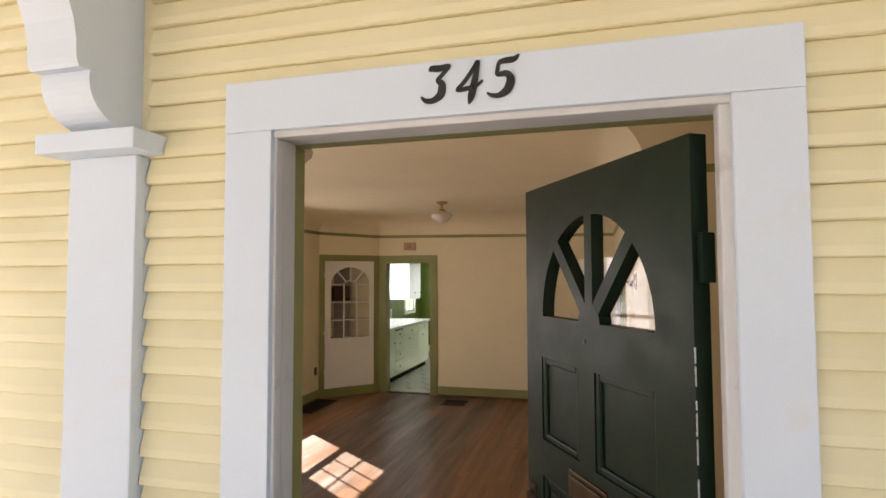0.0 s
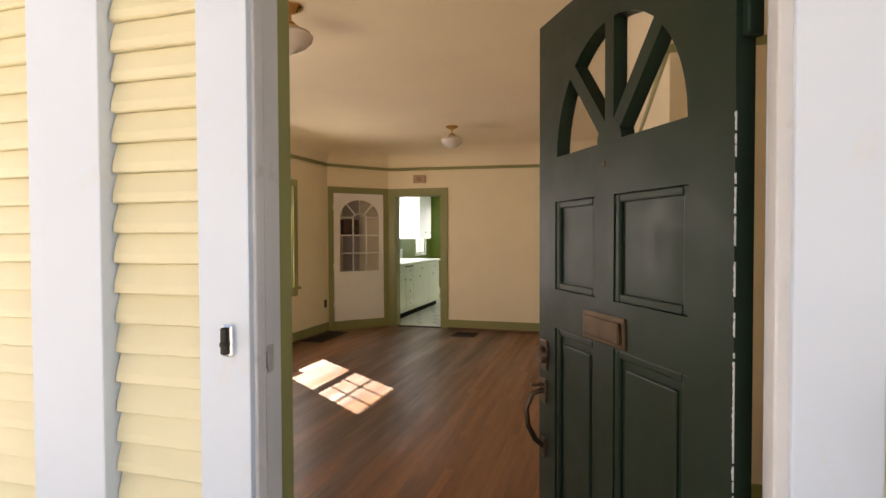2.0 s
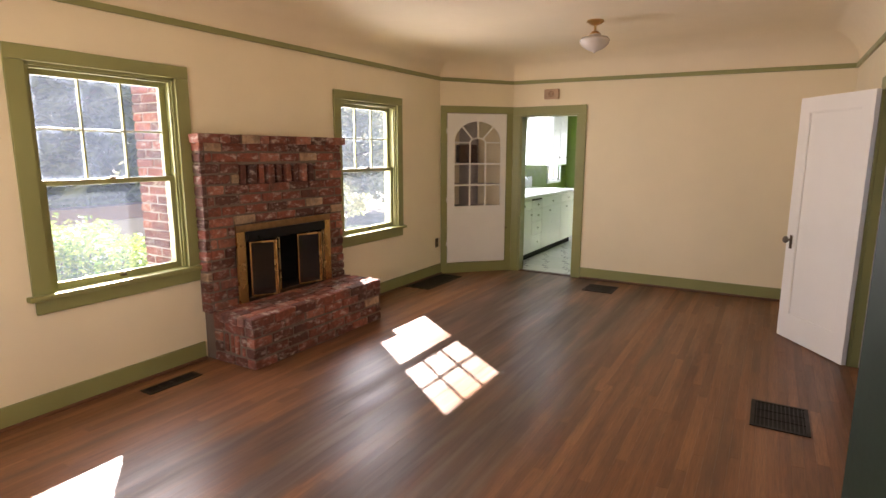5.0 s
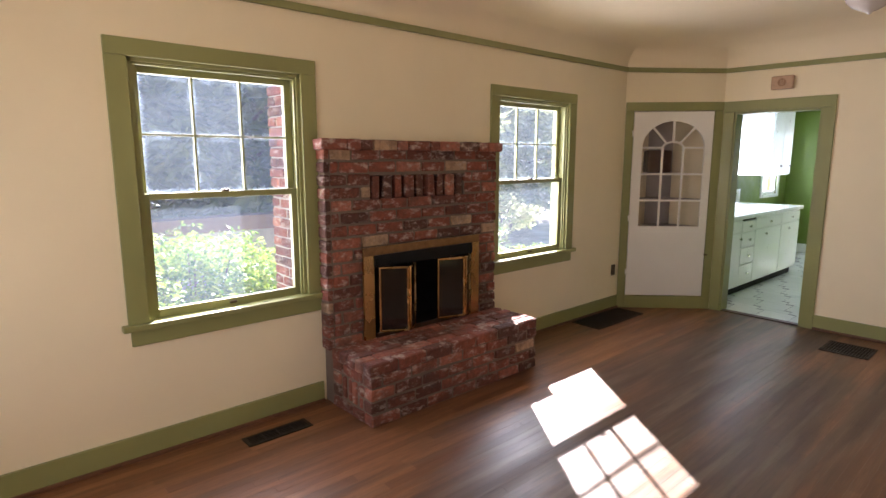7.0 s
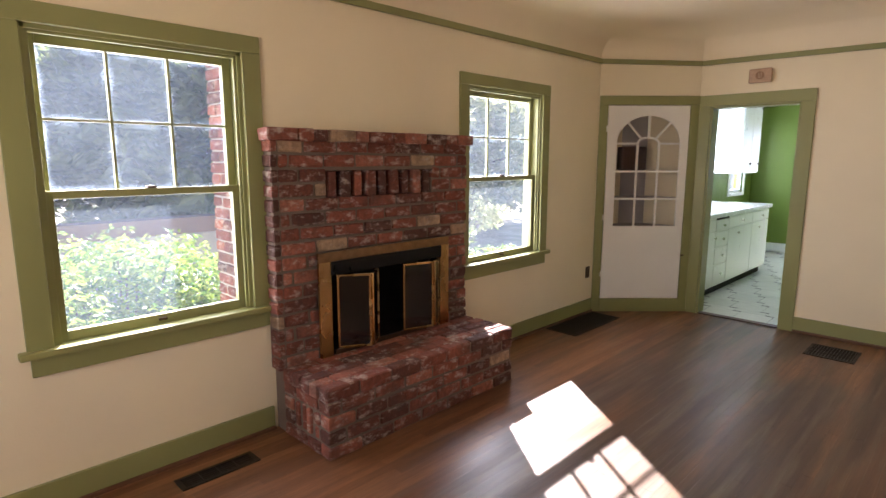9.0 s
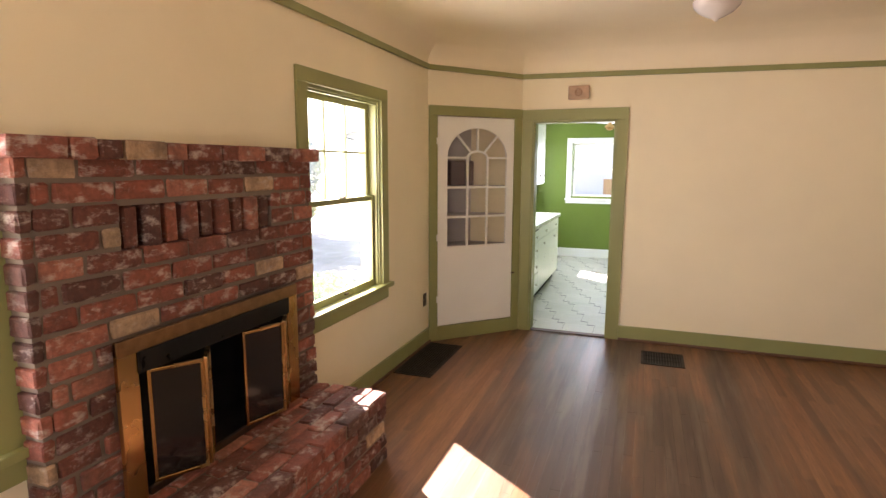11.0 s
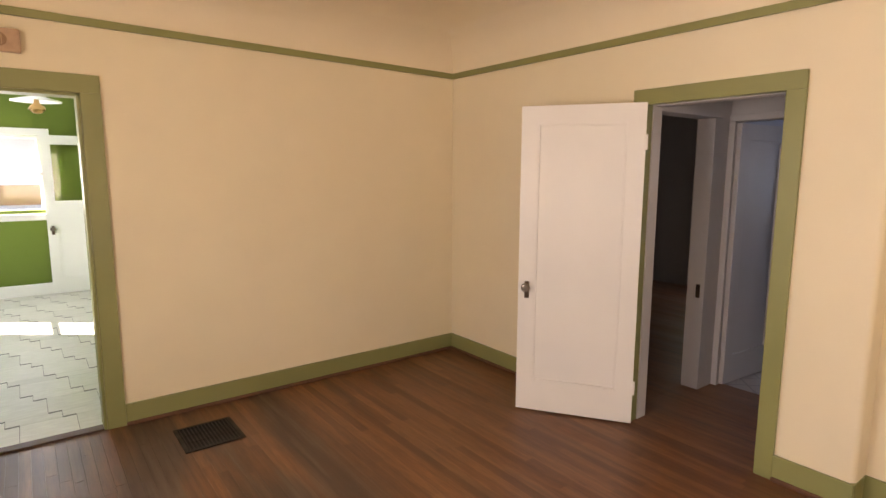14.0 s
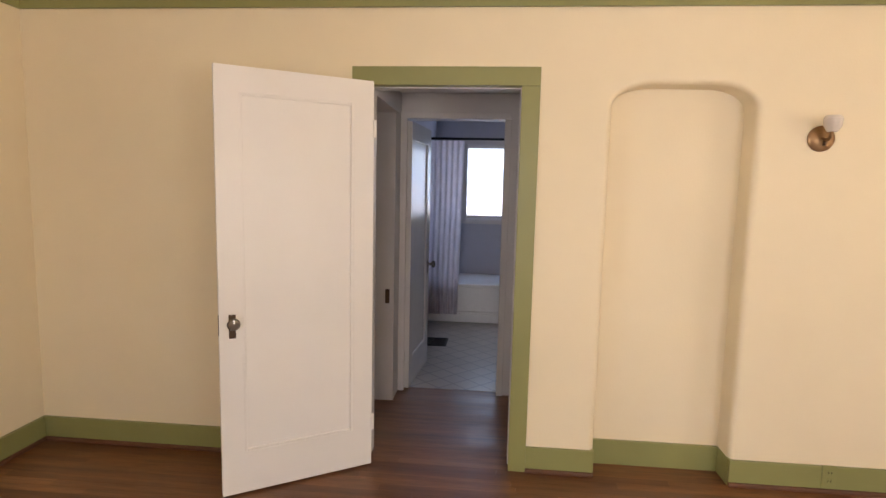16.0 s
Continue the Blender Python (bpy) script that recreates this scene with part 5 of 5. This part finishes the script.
part("plate", B((-0.0125, 0.0125, -0.010, 0, -0.034, 0.034), bevel=0.006), CHROME, bell)
part("button", lathe(bmesh.new(), [(0.001, -0.018), (0.008, -0.018), (0.008, -0.024), (0.001, -0.026)], (0, 0, -0.006), "y", 16), BLACK, bell, "black push button", True)
part("cap", B((-0.0105, 0.006, -0.020, -0.008, -0.029, 0.029), bevel=0.005), BLACK, bell)


def front_door():
    t = thing("door_front", "dark green front door with a fan light, standing ajar", "door", (0.033, 1.509, 0))
    # local x from hinge to free edge, local -y is the outer face
    t.rotation_euler = (0, 0, math.atan2(0.862, -0.507))
    W, H, th = 0.885, 2.135, 0.044
    F = lambda u: W - u                      # u is counted from the free edge
    fz0, tall = 1.683, 1.04         # fan light: sill height, and its height over its half width
    ga, gb = F(0.752), F(0.134)
    uc, r = (ga + gb) / 2, (gb - ga) / 2
    # local y = 0 is the outer face, the leaf lies at negative y
    def LB(*bx, bevel=0.0):
        return B(*[(a, b, -d1, -d0, e, f) for a, b, d0, d1, e, f in bx], bevel=bevel)
    panels = [(F(0.375), F(0.122), 1.262, 1.542), (F(0.757), F(0.467), 1.262, 1.542), (F(0.375), F(0.122), 0.22, 1.138), (F(0.757), F(0.467), 0.22, 1.138)]
    us = sorted({0.0, W, ga, gb, *[p[0] for p in panels], *[p[1] for p in panels]})
    leaf = bmesh.new()
    for a, b in zip(us, us[1:]):
        cuts = [(p[2], p[3]) for p in panels if p[0] <= a + 1e-6 and p[1] >= b - 1e-6]
        if ga <= a + 1e-6 and gb >= b - 1e-6:
            cuts.append((fz0, fz0 + r * tall))
        z = 0.012
        for c0, c1 in sorted(cuts):
            box(leaf, a, b, -th, 0, z, c0)
            z = c1
        box(leaf, a, b, -th, 0, z, H)
    body = part("leaf", leaf, DOORG, t)
    sp = bmesh.new()
    N = 24
    for k in range(N):
        a0, a1 = math.pi * k / N, math.pi * (k + 1) / N
        q = [(uc + r * math.cos(a0), fz0 + r * tall * math.sin(a0)), (uc + r * math.cos(a1), fz0 + r * tall * math.sin(a1)), (uc + r * math.cos(a1), fz0 + r * tall + 0.0004), (uc + r * math.cos(a0), fz0 + r * tall + 0.0004)]
        prism(sp, [(u, 0, z) for u, z in q], (0, -th, 0))
    part("spandrel", sp, DOORG, t)
    g = part("pane", B((ga, gb, -0.026, -0.022, fz0, fz0 + r * tall)), GLASS, t, "clear fan-light glass")
    g.visible_shadow = False

    def bar(ang, half):
        c, s = math.cos(ang), math.sin(ang)
        n = Vector((-s, c)) * half
        p0, p1 = Vector((uc, fz0)), Vector((uc + (r + 0.004) * c, fz0 + (r + 0.004) * tall * s))
        bm = bmesh.new()
        prism(bm, [(p0.x + n.x, 0.0, p0.y + n.y), (p1.x + n.x, 0.0, p1.y + n.y), (p1.x - n.x, 0.0, p1.y - n.y), (p0.x - n.x, 0.0, p0.y - n.y)], (0, -0.040, 0))
        part("muntin", bm, DOORG, t)

    for ang in (math.radians(48), math.radians(90), math.radians(132)):
        bar(ang, 0.021)
    bm = bmesh.new()
    prism(bm, [(uc + 0.06 * math.cos(math.pi * k / 10), 0.001, fz0 + 0.06 * math.sin(math.pi * k / 10)) for k in range(11)], (0, -0.04, 0))
    part("hub", bm, DOORG, t)
    for a, b, z0, z1 in panels:
        part("panel", LB((a, b, 0.014, th - 0.014, z0, z1)), DOORG, t)
        m = 0.022
        part("panel_moulding", LB((a, a + m, 0.004, 0.016, z0, z1), (b - m, b, 0.004, 0.016, z0, z1), (a + m, b - m, 0.004, 0.016, z0, z0 + m), (a + m, b - m, 0.004, 0.016, z1 - m, z1), bevel=0.005), DOORG, t)
        if z0 < 1:
            part("raised_field", LB((a + 0.045, b - 0.045, 0.008, 0.018, z0 + 0.045, z1 - 0.045), bevel=0.006), DOORG, t)
    # letter slot
    s0, s1 = F(0.528), F(0.314)
    slot = part("letter_slot", LB((s0, s1, -0.006, 0.002, 1.143, 1.224), bevel=0.004), COPPER, t, "tarnished copper letter slot")
    part("flap", LB((s0 + 0.018, s1 - 0.018, -0.014, -0.006, 1.156, 1.211), bevel=0.004), COPPER, slot)
    # handle set by the free edge
    hu = F(0.042)
    dead = part("deadbolt", lathe(bmesh.new(), [(0.001, 0.0), (0.030, 0.0), (0.030, 0.010), (0.022, 0.020), (0.001, 0.022)], (hu, 0, 1.035), "y", 20), BRONZE, t, "bronze deadbolt", True)
    part("deadbolt_plate", B((hu - 0.026, hu + 0.026, 0, 0.006, 0.985, 1.085), bevel=0.01), BRONZE, t)
    part("handle_plate", B((hu - 0.024, hu + 0.024, 0, 0.008, 0.875, 0.955), bevel=0.01), BRONZE, t)
    part("handle_plate", B((hu - 0.016, hu + 0.016, 0, 0.008, 0.69, 0.755), bevel=0.008), BRONZE, t)
    part("pull_handle", tube(bmesh.new(), [(hu, 0.006, 0.915), (hu, 0.045, 0.905), (hu, 0.066, 0.86), (hu, 0.060, 0.80), (hu, 0.034, 0.75), (hu, 0.006, 0.725)], 0.009), BRONZE, t, "curved bronze pull", True)
    part("thumb_latch", B((hu - 0.012, hu + 0.012, 0.006, 0.052, 0.930, 0.940), bevel=0.004), COPPER, t)
    part("peephole", lathe(bmesh.new(), [(0.001, 0.0), (0.008, 0.0), (0.006, 0.003), (0.001, 0.003)], (F(0.418), 0, 1.626), "y", 12), COPPER, t)
    chips = bmesh.new()
    rng = random.Random(17)
    z = 0.15
    while z < 1.66:
        hgt, wid = rng.uniform(0.006, 0.035), rng.uniform(0.0012, 0.0045)
        wid *= 0.8
        prism(chips, [(0.0, 0.0008, z), (wid * 0.7, 0.0008, z + hgt * 0.15), (wid * 0.35, 0.0008, z + hgt * 0.4), (wid, 0.0008, z + hgt * 0.6), (wid * 0.5, 0.0008, z + hgt * 0.85), (0.0, 0.0008, z + hgt)], (0, -0.0035, 0))
        z += hgt + rng.choice((0.0, 0.0, 0.0, 0.002, 0.006, 0.03))
    bmesh.ops.translate(chips, vec=(-0.0012, 0, 0), verts=chips.verts[:])
    part("chipped_paint", chips, JAMBW, t, "pale bare patches where paint flaked")
    for z in (0.25, 1.86):
        part("hinge", LB((-0.014, 0.003, th - 0.030, th + 0.006, z - 0.055, z + 0.055), bevel=0.003), DOORG, t)
    return t


front_door()

# house number
num = thing("house_number", "black painted house number on the door head", "house number", (0, YC - 0.002, 0))


def brush(name, *strokes):
    """A numeral of brush strokes; each stroke is a run of (x, z, half width) in metres from the numeral's foot."""
    bm = bmesh.new()
    for line in strokes:
        pts = []
        for (x0, z0, w0), (x1, z1, w1) in zip(line, line[1:]):
            pts += [(x0 + (x1 - x0) * k / 4, z0 + (z1 - z0) * k / 4, w0 + (w1 - w0) * k / 4) for k in range(4)]
        pts.append(line[-1])
        for _ in range(2):
            pts = [pts[0]] + [tuple((a + 2 * b + c) / 4 for a, b, c in zip(p, q, r_)) for p, q, r_ in zip(pts, pts[1:], pts[2:])] + [pts[-1]]
        left, right = [], []
        for i, (x, z, w) in enumerate(pts):
            d = Vector((pts[min(i + 1, len(pts) - 1)][0] - pts[max(i - 1, 0)][0], pts[min(i + 1, len(pts) - 1)][1] - pts[max(i - 1, 0)][1])).normalized()
            left.append((x - d.y * w, z + d.x * w))
            right.append((x + d.y * w, z - d.x * w))
        for i in range(len(pts) - 1):
            quad = (left[i], left[i + 1], right[i + 1], right[i])
            prism(bm, [(x, 0, z) for x, z in quad], (0, -0.004 - 0.0002 * (i % 2), 0))
    return part(name, bm, DIGIT, num)


three = brush("digit", [(0.020, 0.072, 0.002), (0.026, 0.078, 0.007), (0.044, 0.075, 0.007), (0.070, 0.083, 0.003), (0.052, 0.064, 0.004), (0.036, 0.049, 0.004), (0.050, 0.044, 0.008), (0.048, 0.018, 0.009), (0.028, 0.005, 0.006), (0.010, 0.007, 0.005), (0.002, 0.017, 0.002)])
four = brush("digit", [(0.050, 0.086, 0.004), (0.038, 0.066, 0.004), (0.018, 0.040, 0.004), (0.002, 0.026, 0.004), (0.026, 0.029, 0.005), (0.048, 0.033, 0.004), (0.062, 0.044, 0.002)], [(0.052, 0.088, 0.004), (0.047, 0.060, 0.006), (0.042, 0.032, 0.008), (0.036, 0.010, 0.008), (0.031, -0.004, 0.002)])
five = brush("digit", [(0.070, 0.090, 0.002), (0.060, 0.080, 0.006), (0.042, 0.080, 0.006), (0.027, 0.078, 0.004), (0.024, 0.060, 0.004), (0.022, 0.050, 0.004), (0.044, 0.054, 0.006), (0.054, 0.040, 0.009), (0.046, 0.016, 0.009), (0.026, 0.005, 0.005), (0.010, 0.008, 0.004), (0.002, 0.014, 0.002)])
for ob, x, z in ((three, -0.534, 2.195), (four, -0.457, 2.192), (five, -0.388, 2.194)):
    ob.location = (x, -0.001, z)


def pilaster():
    t = thing("pilaster", "white square porch pilaster with capital and scroll bracket", "pilaster", (-1.38, YOUT, 0))
    w, d = 0.1055, 0.050
    part("shaft", B((-w, w, -d, 0.0, -0.1, 2.129), bevel=0.004), TRIMW, t)
    part("capital", B((-w - 0.036, w + 0.055, -d - 0.068, 0.0, 2.129, 2.179), bevel=0.004), TRIMW, t)
    # scroll bracket: outline in (out from the wall, up)
    pts = [(0.0, 2.215), (0.070, 2.215), (0.072, 2.226)]
    for k in range(11):
        a = radians(-75 + k * 9)
        pts.append((0.060 + 0.100 * math.cos(a), 2.325 + 0.095 * math.sin(a)))
    pts += [(0.158, 2.345), (0.186, 2.343), (0.192, 2.352)]
    for k in range(13):
        a = radians(182 - k * 7.5)
        pts.append((0.60 + 0.405 * math.cos(a), 2.375 + 0.33 * math.sin(a)))
    pts += [(0.60, 2.72), (0.0, 2.72)]
    bm = bmesh.new()
    prism(bm, [(-0.074, -p, z - 0.036) for p, z in pts], (0.146, 0, 0))
    part("bracket", bm, TRIMW, t, "carved white scroll bracket")
    return t


pilaster()
structure("porch_beam", B((-1.48, -1.28, -2.0, YOUT, 2.684, 2.90)), TRIMW, "white porch beam on the bracket", "beam")

# newspaper holder beside the door
box_t = thing("mail_holder", "black metal wall mail holder on the siding", "mail holder", (0.388, YOUT - 0.016, 1.141))
part("back", B((-0.13, 0.13, -0.01, 0, -0.18, 0.14), bevel=0.004), BLACK, box_t)
part("tray", B((-0.13, 0.13, -0.11, -0.01, -0.18, -0.165), (-0.13, -0.12, -0.11, -0.01, -0.165, 0.06), (0.12, 0.13, -0.11, -0.01, -0.165, 0.06), (-0.13, 0.13, -0.11, -0.10, -0.165, -0.03), bevel=0.003), BLACK, box_t)
news = thing("newspaper", "rolled grey newspaper in the mail holder", "newspaper", (0.317, YOUT - 0.068, 0.976))
part("roll", lathe(bmesh.new(), [(0.001, 0), (0.038, 0), (0.040, 0.36), (0.034, 0.362), (0.032, 0.34), (0.001, 0.34)], (0, 0, 0)), PAPER, news, "", True)
for z, m_, wdt in ((0.30, INK, 0.03), (0.255, REDINK, 0.02), (0.20, INK, 0.03), (0.18, INK, 0.03)):
    part("print_line", B((-wdt / 2, wdt / 2, -0.0425, -0.036, z, z + 0.006)), m_, news)

# porch and garden
# unseen porch ceiling, its depth set to shade the front wall
structure("porch_ceiling", B((-4.6, 3.2, -2.3, YOUT, 2.90, 2.98)), TRIMW, "plain white porch ceiling", "ceiling")
structure("porch_floor", B((-4.6, 3.0, -1.6, YC + 0.03, -0.30, -0.06)), PORCHF, "grey painted porch floor", "porch floor")
structure("ground", B((-900, 900, -900, 900, -0.45, -0.31)), DIRT, "dry garden soil", "ground")


# ---- garden outside the windows ----
def leaf_cloud(bm, centre, radius, count, size, rng, squash=0.8):
    """Many small folded leaves scattered in an uneven clump."""
    for _ in range(count):
        d = Vector((rng.gauss(0, 1), rng.gauss(0, 1), rng.gauss(0, 1))).normalized() * radius * (rng.random() ** 0.4)
        d.z *= squash
        p = Vector(centre) + d
        q = Euler((rng.uniform(-1, 1), rng.uniform(-1, 1), rng.uniform(0, 6.28))).to_matrix()
        s = size * rng.uniform(0.6, 1.4)
        vs = [bm.verts.new(p + q @ Vector(v)) for v in ((0, -s, 0), (s * 0.38, 0, s * 0.12), (0, s, 0), (-s * 0.38, 0, s * 0.12))]
        bm.faces.new((vs[0], vs[1], vs[2]))
        bm.faces.new((vs[0], vs[2], vs[3]))


def bush(name, label, centre, radius, clumps, per, leaf, mat, seed, category="bush"):
    rng = random.Random(seed)
    t = thing(name, label, category, (centre[0], centre[1], -0.31))
    bm = bmesh.new()
    h = centre[2] + 0.31
    st = bmesh.new()
    for _ in range(clumps):
        a, rr = rng.uniform(0, 6.28), radius * math.sqrt(rng.random())
        z = h + radius * 0.75 * rng.uniform(-0.9, 0.9) * (1 - 0.6 * rr / radius)
        c = (rr * math.cos(a), rr * math.sin(a), max(0.12, z))
        leaf_cloud(bm, c, radius * 0.28, per, leaf, rng)
        if rng.random() < 0.4:
            tube(st, [(c[0] * 0.15, c[1] * 0.15, 0), (c[0] * 0.6, c[1] * 0.6, c[2] * 0.6), c], 0.008, 5)
    part("foliage", bm, mat, t)
    part("stems", st, BARK, t)
    return t


def tree(name, label, x, y, height, spread, mat, seed, clumps=110, per=200, leaf=0.15):
    rng = random.Random(seed)
    t = thing(name, label, "tree", (x, y, -0.31))
    tr = bmesh.new()
    lathe(tr, [(0.001, 0), (0.20, 0), (0.15, height * 0.3), (0.09, height * 0.6), (0.03, height * 0.9), (0.001, height * 0.9)], (0, 0, 0), "z", 10)
    part("trunk", tr, BARK, t)
    cr = bmesh.new()
    for k in range(clumps):
        a = rng.uniform(0, 6.28)
        z = height * rng.uniform(0.18, 1.0)
        rr = spread * rng.uniform(0.2, 1.0) * (1.15 - 0.7 * abs(z / height - 0.5))
        c = (rr * math.cos(a), rr * math.sin(a), z)
        leaf_cloud(cr, c, spread * 0.26, per, leaf, rng)
        if k % 5 == 0:
            tube(tr2 := bmesh.new(), [(0, 0, z * 0.6), (c[0] * 0.5, c[1] * 0.5, z * 0.85), c], 0.03, 5)
            part("limb", tr2, BARK, t)
    part("crown", cr, mat, t)
    return t


bush("shrub", "yellow-green feathery shrub below the window", (-5.8, 3.95, 0.48), 0.82, 120, 170, 0.030, LEAF_BUSH, 1)
bush("shrub", "yellow-green feathery shrub below the window", (-5.7, 7.6, 0.30), 0.66, 70, 140, 0.030, LEAF_BUSH, 2)
bush("dry_bush", "dry brown garden weeds by the concrete wall", (-7.6, 6.9, 0.2), 0.55, 26, 60, 0.06, TWIG, 4)
bush("dry_bush", "grey-green shrub against the concrete wall", (-7.9, 9.6, 0.5), 0.8, 30, 70, 0.06, LEAF_PALE, 6)
tree("tree", "dark leafy garden tree behind the wall", -11.0, 6.2, 3.6, 2.2, LEAF_DARK, 11)
tree("tree", "pale grey-green garden tree behind the wall", -12.5, 11.0, 4.0, 2.5, LEAF_PALE, 12)
tree("tree", "dark leafy garden tree behind the wall", -10.5, 2.2, 3.2, 1.7, LEAF_DARK, 13)
tree("tree", "pale grey-green garden tree behind the wall", -13.0, 15.0, 3.6, 2.4, LEAF_PALE, 14)
tree("tree", "sunlit leafy tree outside the bedroom window", 7.4, 9.3, 4.2, 1.7, LEAF_SIDE, 15, 60, 110, 0.10)
gw = thing("garden_wall", "grey concrete garden wall with a dark cap", "garden wall", (-8.6, 8, -0.31))
part("wall", B((-0.1, 0.1, -9, 2.5, 0, 0.95), bevel=0.01), CONCRETE, gw)
part("cap", B((-0.16, 0.16, -9, 2.5, 0.95, 1.15), bevel=0.01), FENCE, gw, "dark brown timber cap")
nb = thing("neighbour_house", "pale neighbouring house with a low roof", "house", (-3.2, 24, -0.31))
part("wall", B((-5, 5, 0, 6, 0, 2.9)), TRIMW, nb)
bm = bmesh.new()
prism(bm, [(-5.4, -0.4, 2.9), (5.4, -0.4, 2.9), (5.4, 3, 4.4), (-5.4, 3, 4.4)], (0, 0, 0.12))
part("roof", bm, ROOFING, nb)
w = part("window", B((-0.56, 0.81, -0.03, 0.02, 0.95, 1.5), bevel=0.01), TANP, nb)
part("pane", B((-0.50, 0.75, -0.035, -0.031, 1.0, 1.45)), GLASS, w)

# outside chimney
ch = thing("chimney", "red brick chimney outside between the windows", "chimney", (0, 0, 0))
CX0, CX1, CY0, CY1 = -4.95, XL - 0.161, 4.31, 5.80
part("mortar_core", B((CX0 + 0.008, CX1, CY0 + 0.008, CY1 - 0.008, -0.31, 4.6)), PALEMORTAR, ch, "pale grey mortar joints")
rng = random.Random(8)
z, n = -0.1, 0
while z < 2.35:
    course(ch, "x", CX0, CX1, CY0 + 0.045, 0.09, z, 0.06, 0.1 * (n % 2), rng)
    z += 0.0715
    n += 1

# ---- clapboards ----
def clapboards():
    wall = thing("siding_front", "pale yellow painted clapboard siding", "siding", kind="structure")
    part("sheathing", wall_y(YOUT, YOUT + 0.02, -4.6, 3.2, -0.3, 3.2, [(-1.02, 0.20, -0.3, 2.28), (-3.4, -1.9, 0.75, 2.1)]), SIDING, wall)
    pitch = 0.0682
    meshes = {}

    def board(x0, x1, z):
        key = round(x1 - x0, 3)
        if key not in meshes:
            bm = bmesh.new()
            prism(bm, [(0, 0.002, 0.0045), (0, -0.0165, 0.0040), (0, -0.0205, 0.0070), (0, -0.0195, 0.026), (0, -0.0055, pitch + 0.003), (0, 0.002, pitch + 0.003)], (key, 0, 0))
            me = bpy.data.meshes.new("clapboard")
            bm.to_mesh(me)
            bm.free()
            me.materials.append(SIDING)
            meshes[key] = me
        ob = new("clapboard", meshes[key])
        ob.location = (x0, YOUT + rng.uniform(-0.0012, 0.0012), z)
        ob.rotation_euler = (0, rng.uniform(-0.0012, 0.0012), 0)
        ob.parent = wall

    z = -0.2659
    while z < 3.1:
        if z > 2.20:
            board(-4.6, -1.488, z)
            board(-1.271, 3.2, z)
        else:
            if z < 0.70 or z > 2.1:
                board(-4.6, -1.488, z)
            else:
                board(-1.85, -1.488, z)
                board(-4.6, -3.45, z)
            board(-1.271, -1.034, z)
            board(0.212, 3.2, z)
        z += pitch


clapboards()


# ---- kitchen floor tiles ----
def vinyl_tiles():
    floor = bpy.data.objects["floor_kitchen"]
    rng = random.Random(21)
    s, step = 0.305, 0.076

    def piece(name, mat, *dims, bevel=0.0):
        me = bpy.data.meshes.new(name)
        bm = B(dims, bevel=bevel)
        bm.to_mesh(me)
        bm.free()
        me.materials.append(mat)
        return me

    kinds = []
    for h in (0.305, 0.120):
        kinds.append((h, piece("tile", VINYL, 0.0012, s - 0.0012, 0.0012, h - 0.0012, -0.003, 0.0, bevel=0.0006), piece("joint_line", DASH, -0.0013, 0.0013, 0.0, h, -0.003, 0.0008)))
    dash = piece("inset", DASH, 0.0, step, -0.010, 0.010, -0.003, 0.0012)
    y, row = YF + 0.075, 0
    while y < KY1 - 0.15:
        h, tile, line = kinds[row % 2]
        x = -4.30 - (step * row) % s
        while x < KX1 - s:
            if x > -4.05:
                for me, dx in ((tile, 0.0), (line, 0.0), (dash, 0.0)):
                    ob = new(me.name.split(".")[0], me)
                    ob.location, ob.parent = (x + dx, y, rng.uniform(-0.0003, 0)), floor
            x += s
        y += h
        row += 1



vinyl_tiles()


# ---- oak strips of the living-room floor ----
def strip_verts(x0, x1, y0, y1, lift, cut=0.0003):
    zt = lift
    return [(x0, y0, -0.012), (x1, y0, -0.012), (x1, y1, -0.012), (x0, y1, -0.012),
            (x0 + cut, y0 + cut, zt), (x1 - cut, y0 + cut, zt), (x1 - cut, y1 - cut, zt), (x0 + cut, y1 - cut, zt)]


STRIP_FACES = [(4, 5, 6, 7), (0, 1, 5, 4), (1, 2, 6, 5), (2, 3, 7, 6), (3, 0, 4, 7)]


def oak_floor():
    floor = thing("floor", "worn brown oak strip floor", "floor", kind="structure")
    rng = random.Random(9)
    w = 0.0572
    rest_v, rest_f = [], []
    made = 0
    shared = {}
    x = XL - 0.02
    while x < NX:
        far = YF if x < XR + 0.02 else NY_
        y = YN - 0.2 - rng.uniform(0, 1.2)
        while y < far:
            L = round(rng.uniform(0.5, 1.5), 1)
            y0, y1 = max(y, YN - 0.03), min(y + L, far + 0.01)
            y += L
            if y1 - y0 < 0.03:
                continue
            whole = y0 > YN and y1 < far
            if made < 298 and whole and -3.6 < x < -0.9 and 3.6 < y0 < 8.0:
                key = (L, rng.randrange(2))
                if key not in shared:
                    me = bpy.data.meshes.new("strip")
                    me.from_pydata(strip_verts(0, w - 0.0001, 0, L - 0.0001, 0.0 if key[1] else -0.00015), [], STRIP_FACES)
                    me.materials.append(OAK)
                    shared[key] = me
                ob = new("strip", shared[key])
                ob.location, ob.parent = (x, y0, 0), floor
                made += 1
            else:
                k = len(rest_v)
                rest_v += strip_verts(x, x + w - 0.0001, y0, y1 - 0.0001, rng.uniform(-0.00015, 0))
                rest_f += [tuple(i + k for i in f) for f in STRIP_FACES]
        x += w
    me = bpy.data.meshes.new("strips")
    me.from_pydata(rest_v, [], rest_f)
    me.materials.append(OAK_REST)
    ob = new("strips", me)
    ob.parent = floor
    tagged(ob, kind="stuff")


oak_floor()
